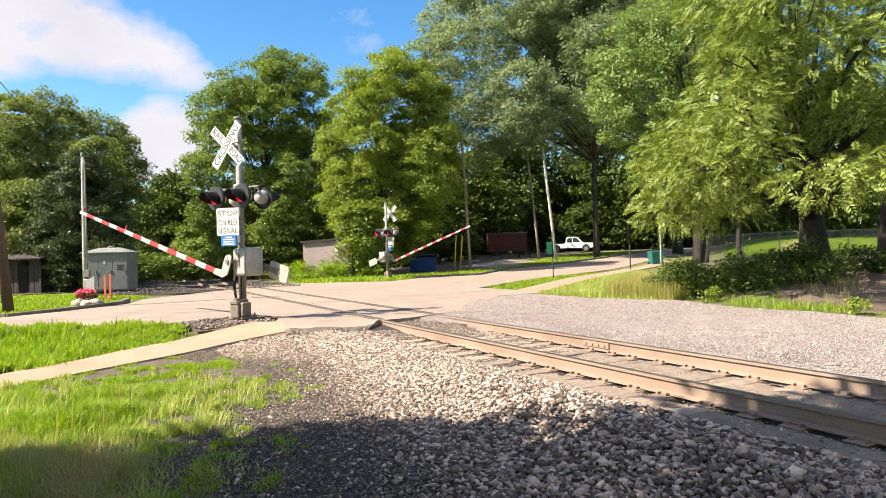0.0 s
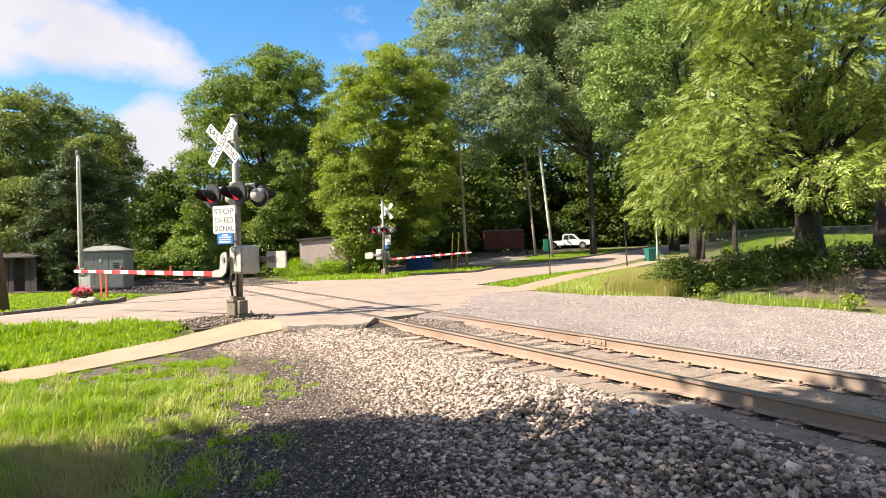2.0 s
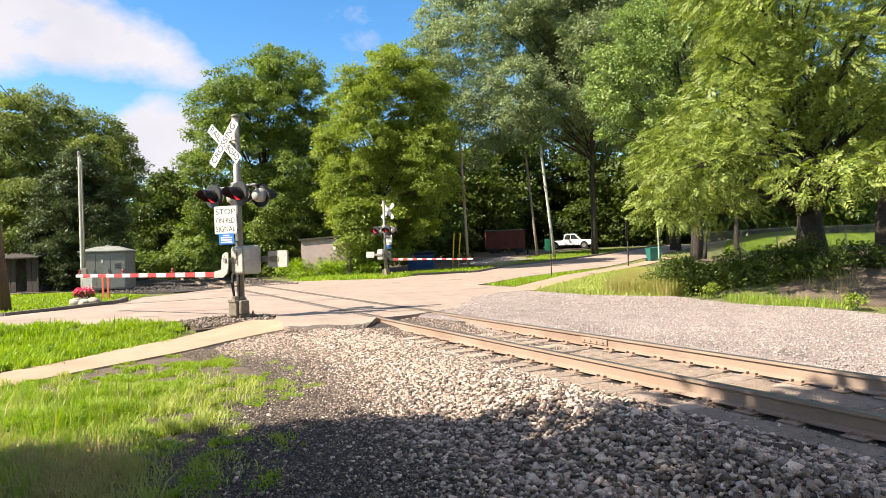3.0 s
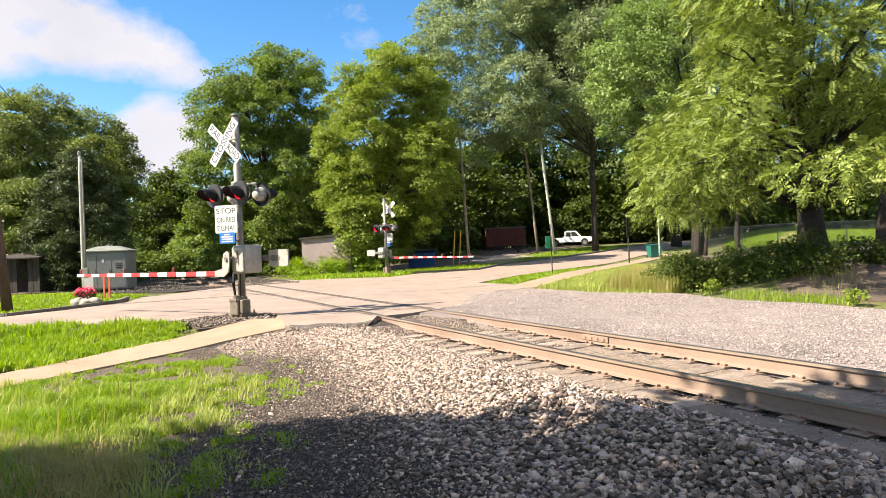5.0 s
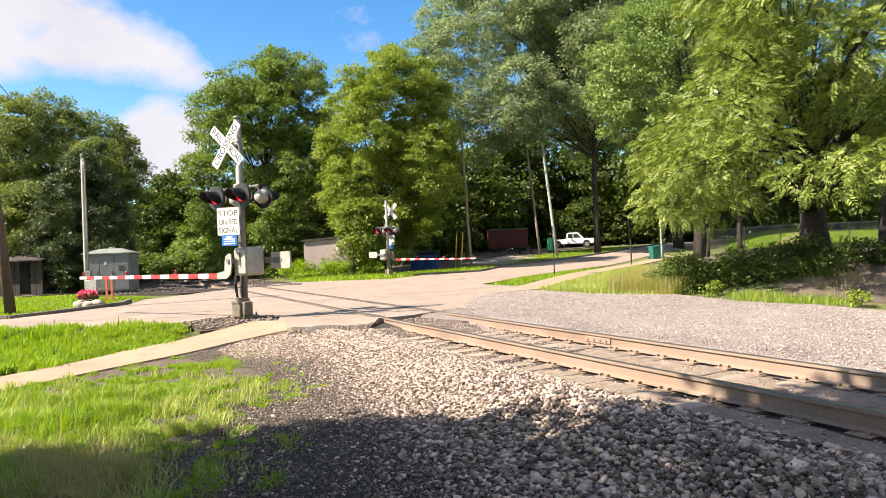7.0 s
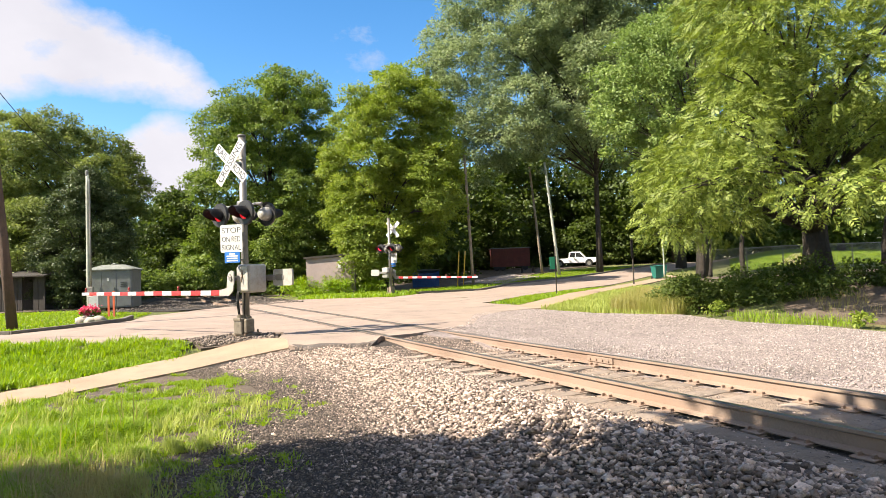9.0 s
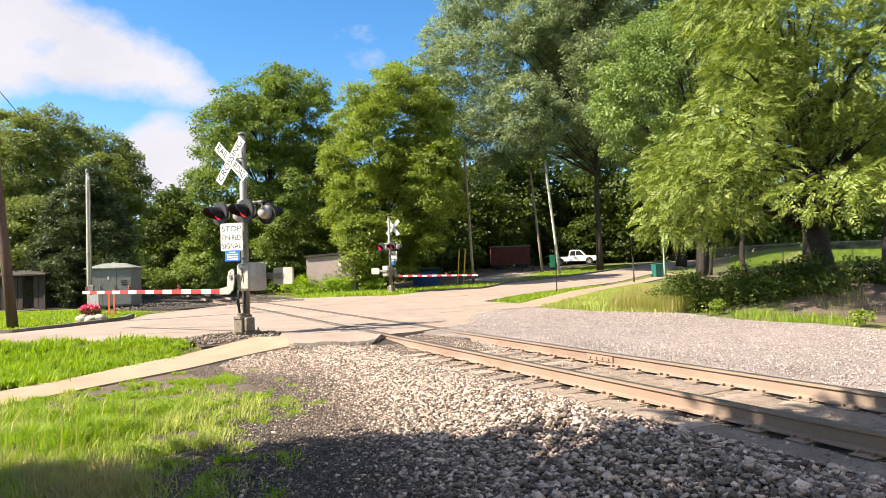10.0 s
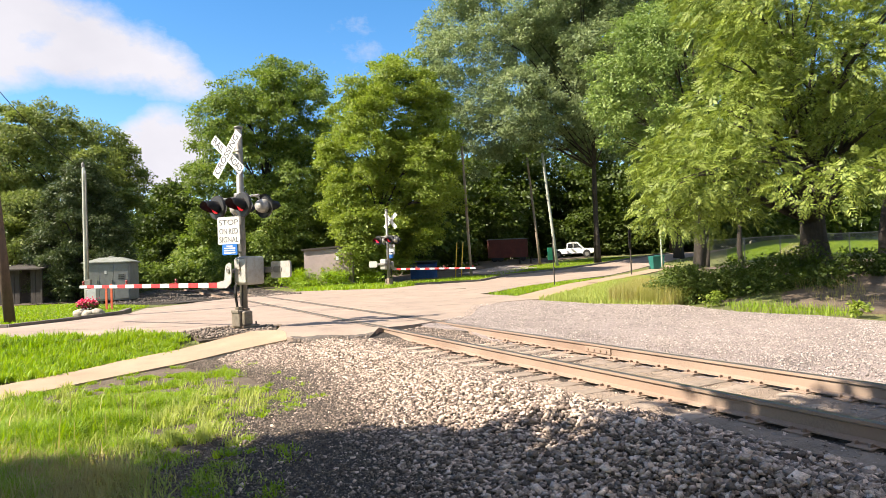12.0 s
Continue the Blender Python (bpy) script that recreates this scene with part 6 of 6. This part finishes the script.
LAWN = [(-7.6, 6.2), (-6.2, 9.9), (-5.75, 10.9), (-5.25, 11.75), (-4.95, 11.75), (-4.0, 11.45), (-3.25, 10.45), (-2.25, 8.55), (-2.2, 8.1), (-2.6, 7.5), (-1.95, 6.1), (-1.75, 5.1), (-2.3, 3.4), (-6, 3.0)]
x, y, t = tufts(LAWN, 100, 66, 0.05, lambda a, b: patchy(a, b, 0.9, -0.55) & ~(patchy(a, b, 1.7, 0.30 - 0.45 * np.maximum(smooth01(-4.2, -2.4, a), smooth01(8.4, 9.6, b))) & (rng.random(len(a)) < 0.94)))
tall = smooth01(-2.4, -4.6, x) * (0.15 + 1.0 * smooth01(9.6, 6.5, y))
wave = np.array([noise.noise((a * 1.1, b * 1.1, 8.0)) for a, b in zip(x, y)])
h = 0.085 * t * rng.uniform(0.5, 1.4, len(x)) * (0.6 + 1.5 * tall) * (1 + 0.9 * wave)
tagged(part("grass", grass_mesh("grass", x, y, h, 1.25, 0.0045), M["grass"]), "lush unmown bright green grass", "grass", kind="stuff")
x, y, t = tufts([(-4.4, 12.6), (-3.2, 11.4), (-1.7, 8.9), (-1.9, 7.2), (-1.2, 5.4), (-1.4, 4.2), (-2.6, 4.2), (-3.2, 8), (-4.2, 11)], 9, 46, 0.05)
tagged(part("grass", grass_mesh("grass", x, y, 0.07 * t * rng.uniform(0.5, 1.4, len(x)), 1.1, 0.006), M["grass"]), "stray tufts of grass on the stones", "grass", kind="stuff")
x, y, t = tufts(LAWN, 8, 50, 0.09, lambda a, b: b < 8.8 + 1.2 * rng.random(len(a)))
tagged(part("grass", grass_mesh("grass", x, y, 0.16 * t * rng.uniform(0.5, 1.4, len(x)), 0.9, 0.006), M["grass_pale"]), "pale yellowish grass tufts", "grass", kind="stuff")
x, y, t = tufts([(-7.5, 3.6), (-2.2, 3.6), (-2.5, 5.4), (-3.3, 5.9), (-7.5, 7.0)], 48, 40, 0.08)
tagged(part("grass", grass_mesh("grass", x, y, 0.18 * t * rng.uniform(0.5, 1.5, len(x)), 1.0, 0.0045), M["grass_dry"]), "long half-dry grass", "grass", kind="stuff")
VERGE = [(-13, 6.0), (-8.5, 8.0), (-7.45, 10.4), (-7.05, 11.4), (-6.55, 12.5), (-5.85, 13.25), (-5.8, 14.2), (-6.6, 14.9), (-8.6, 15.0), (-10.5, 14.8), (-16, 14.4)]
x, y, t = tufts(VERGE, 40, 46, 0.09, lambda a, b: patchy(a, b, 0.8, -0.35))
h = 0.13 * t * rng.uniform(0.5, 1.5, len(x)) * (0.6 + 0.6 * smooth01(-5.5, -8, x))
bank = 0.01 + (-0.03 - ground_z(x, y)) * smooth01(13.4, 15.0, y)
tagged(part("grass", grass_mesh("grass", x, y, h, 0.9, 0.009, bank), M["grass"]), "rough green verge grass between road and footway", "grass", kind="stuff")
# seed stalks
x, y = scatter([(-6.5, 5), (-3.4, 5), (-3.6, 7.6), (-5.6, 9), (-7, 8)], 7)
tagged(part("seed_stalks", grass_mesh("seed_stalks", x, y, rng.uniform(0.35, 0.62, len(x)), 0.35, 0.006), M["grass_dry"]), "thin dry seed stalks above the grass", "grass", kind="stuff")
# far verges
for label, poly, per, lo, hi, w, mat in (
        ("mown lawn beyond the road", [(-13.2, 19.2), (-12.6, 21), (-12.2, 23.6), (-12.8, 26), (-13.5, 29), (-20, 34), (-34, 34), (-34, 20.2)], 110, 0.05, 0.11, 0.02, "grass"),
        ("green verge under the far signal", [(-9.5, 39.2), (-7, 38.9), (-3.4, 38.2), (-1.7, 42), (2.2, 43.6), (4.6, 49.6), (2, 50), (-3, 45), (-9, 45)], 90, 0.06, 0.32, 0.026, "grass"),
        ("grass island between road and footway", [(1.8, 27.2), (2.8, 25.4), (6.3, 33.4), (10.6, 41.8), (7.5, 38.4), (4.2, 32.8)], 130, 0.05, 0.14, 0.022, "grass"),
        ("short green grass beside the footway", [(3.2, 22.0), (4.5, 19.2), (6.2, 17.5), (7.2, 18.5), (8.4, 22), (12.2, 36), (12.6, 41), (8.2, 33)], 300, 0.06, 0.24, 0.01, "grass_pale"),
        ("tall dry grass beside the gravel", [(5.0, 19.5), (6.2, 17.6), (7.0, 18.2), (8.5, 20.5), (9.5, 24), (8.0, 26.5), (6.3, 22.5)], 1500, 0.2, 0.72, 0.0035, "grass_dry"),
        ("mixed weeds at the foot of the bank", [(6.9, 15.0), (8.2, 13.9), (9.0, 13.6), (9.4, 14.6), (8.2, 15.6), (7.2, 16.4)], 330, 0.04, 0.26, 0.005, "grass"),
        ("dry brown stalks under the walnut", [(9.2, 15.2), (10.4, 15.0), (11.4, 17.5), (9.6, 17.6)], 80, 0.15, 0.5, 0.003, "grass_dry"),
        ("sunlit lawn behind the fence", [(18, 40), (34, 42), (48, 75), (34, 76)], 55, 0.06, 0.14, 0.05, "grass"),
        ("grass beyond the far kerb", [(5.2, 50.2), (10.4, 55.7), (16.2, 63), (22, 72.5), (17, 72), (8, 62), (4, 54)], 60, 0.05, 0.15, 0.03, "grass")):
    x, y = scatter(poly, per)
    tagged(part("grass", grass_mesh("grass", x, y, rng.uniform(lo, hi, len(x)), 0.6, w), M[mat]), label, "grass", kind="stuff")

# ---------- stones ----------
def strewn(poly, step):
    """A loose packing: one place in each cell of a grid, shaken."""
    lo, hi = np.min(poly, 0), np.max(poly, 0)
    gx, gy = np.meshgrid(np.arange(lo[0], hi[0], step), np.arange(lo[1], hi[1], step))
    gx, gy = gx.ravel() + rng.uniform(-0.45, 0.45, gx.size) * step, gy.ravel() + rng.uniform(-0.45, 0.45, gx.size) * step
    ok = inside(poly, gx, gy)
    return gx[ok], gy[ok]


NEAR = [(q[0], q[1]) for q in BED]
xa, ya = strewn(NEAR, 0.037)
xb, yb = strewn(NEAR, 0.03)
far = smooth01(5.2, 8.5, ya)
keep = rng.random(len(xa)) < 1 - 0.5 * far
xa, ya = xa[keep], ya[keep]
x, y, big = np.concatenate([xa, xb]), np.concatenate([ya, yb]), np.concatenate([np.ones(len(xa)), np.zeros(len(xb))])
p, u = off_track(x, y), along_track(x, y)
dirt = smooth01(0.3, -1.6, x + 0.35 * (y - 6.5)) * smooth01(12.5, 10.5, y)
k = (y > 2.6) & ((p < -1.30) | ((rng.random(len(x)) < np.where(u > 8, 0.8, 0.4)) & (np.abs(p + 0.75) > 0.1))) & (rng.random(len(x)) < 1 - 0.85 * dirt) & (big * rng.random(len(x)) < 0.9)
k &= ~((x > -3.4) & (x < -1.0) & (y > 13.45))
x, y, dirt, big = x[k], y[k], dirt[k], big[k]
size = np.where(big > 0, rng.uniform(0.027, 0.058, len(x)), rng.uniform(0.015, 0.03, len(x)) * (1 + 0.3 * smooth01(5.2, 8.5, y))) * np.where(off_track(x, y) > -1.3, 0.5, 1.0) * np.where(big > 0, 1 - 0.3 * smooth01(5.2, 8.5, y), 1.0) * (1 - 0.45 * dirt)
size *= np.where((rng.random(len(x)) < 0.07) & (big > 0), 1.35, 1.0)
first = np.zeros(len(x), bool)
first[np.flatnonzero((x > 0.2) & (x < 2.8) & (y > 3.7) & (y < 5.2) & (size > 0.046))[:300]] = True
tagged(part("loose_stones", stones_mesh("loose_stones", x[~first], y[~first], size[~first], block(), np.where(big[~first] > 0, 0.05, 0.3)), M["stone"], bed), "broken ballast stones", kind="stuff")
x2, y2 = scatter([(-2.6, 4.0), (0.7, 4.0), (0.1, 6.5), (-0.8, 8.6), (-2.0, 11.4), (-3.4, 13.0), (-4.4, 12.8), (-5.0, 11.9), (-4.2, 11.0), (-3.3, 10.4), (-2.2, 8.6), (-2.6, 7.3)], 1700)
tagged(part("fine_gravel", stones_mesh("fine_gravel", x2, y2, rng.uniform(0.012, 0.032, len(x2)), octa(), 0.1), M["stone_brown"], bed), "small brown gravel trodden into soil", kind="stuff")
shapes = []
for k in range(8):
    v, f = block()
    v = v * rng.uniform(0.5, 1.35, (len(v), 1)) * rng.uniform(0.5, 1.3, (1, 3))
    me = fast_mesh("stone", v @ spin(1)[0].T, f)
    me.materials.append(M["stone_one"])
    shapes.append(me)
for k, (a, b, s) in enumerate(zip(x[first], y[first], size[first])):
    o = part("stone", shapes[k % 8], M["stone_one"], bed)
    o.matrix_basis = pose(a, b, gz(a, b) + 0.012 + s * 0.25, rng.uniform(0, 360), rng.uniform(0, 360), rng.uniform(0, 360)) @ Matrix.Scale(s, 4)
x, y = scatter(LOT, 400)
k = (off_track(x, y) > 0.95) & (y > 5) & (x < 0.85 * y) & (rng.random(len(x)) < np.where(y > 12, 0.8, 1.0))
x, y = x[k], y[k]
tagged(part("loose_gravel", stones_mesh("loose_gravel", x, y, rng.uniform(0.01, 0.028, len(x)), block(), 0.25, ground_z(x, y) + lot_lift(x, y) - 0.012), M["stone_pale"]), "pale loose gravel stones", "gravel", kind="stuff")
x, y = strewn([(-6.4, 15.2), (-5.8, 16.0), (-4.4, 16.1), (-4.05, 14.7), (-4.7, 14.8), (-5.5, 14.3)], 0.06)
tagged(part("loose_gravel", stones_mesh("loose_gravel", x, y, rng.uniform(0.03, 0.07, len(x)), block(), 0.1, ground_z(x, y) + 0.028), M["stone_brown"]), "brown-grey stones round the signal foot", "gravel", kind="stuff")
x, y = strewn([(-3.4, 13.7), (-2.9, 13.15), (-2.2, 13.1), (-1.7, 13.15), (-1.6, 13.6), (-2.2, 13.5), (-2.9, 13.5)], 0.05)
z = ground_z(x, y) + (-0.01 - ground_z(x, y)) * smooth01(13.15, 14.3, y)
tagged(part("loose_gravel", stones_mesh("loose_gravel", x, y, rng.uniform(0.02, 0.055, len(x)), block(), 0.25, z), M["stone_brown"]), "crumbs of stone and asphalt at the road's edge", "gravel", kind="stuff")
u, p = rng.uniform(34, 62, 9000), rng.uniform(-3.3, 3, 9000)
p = np.where((u < 47) & (p < 0), p * 1.9, p)
q = TRACK_D[None] * u[:, None] + TRACK_N[None] * (p + TRACK_P)[:, None]
tagged(part("loose_gravel", stones_mesh("loose_gravel", q[:, 0], q[:, 1], rng.uniform(0.06, 0.12, len(u)), octa(), 0.1, ground_z(q[:, 0], q[:, 1]) + 0.03), M["stone_dark"]),
       "ballast stones along the far track", "gravel", kind="stuff")


# ---------- what moves: both gate arms come down, bounce and settle ----------
def motions():
    """Angles in degrees above the level, turning about each arm's pivot."""
    pivot = Vector((0, 0, 1.42))
    near_rows = ((0.0, 16.5), (0.2, 12.9), (0.4, 9.7), (0.6, 6.3), (0.8, 3.2), (1.0, 3.5), (1.2, 4.9), (1.4, 5.0), (1.6, 3.9), (1.8, 2.5), (2.0, 1.3), (2.2, 0.8), (2.4, 0.1), (2.6, -0.2), (2.8, -0.0), (3.2, 0.3), (4.8, 0.3), (12.0, 0.3))
    far_rows = ((0.0, 18.8), (0.2, 15.7), (0.4, 13.2), (0.6, 10.4), (0.8, 6.5), (1.0, 4.1), (1.2, 2.5), (1.4, 3.5), (1.6, 3.7), (1.8, 3.3), (2.0, 2.6), (2.2, 2.0), (2.4, 0.8), (2.6, 0.4), (2.8, -0.6), (3.2, -1.0), (4.8, -1.0), (12.0, -1.0))
    for arm, rows in ((near_arm, near_rows), (far_arm, far_rows)):
        walk(arm, [(t, Matrix.Translation(pivot) @ pose(0, 0, 0, 0, a, 0)) for t, a in rows])


motions()
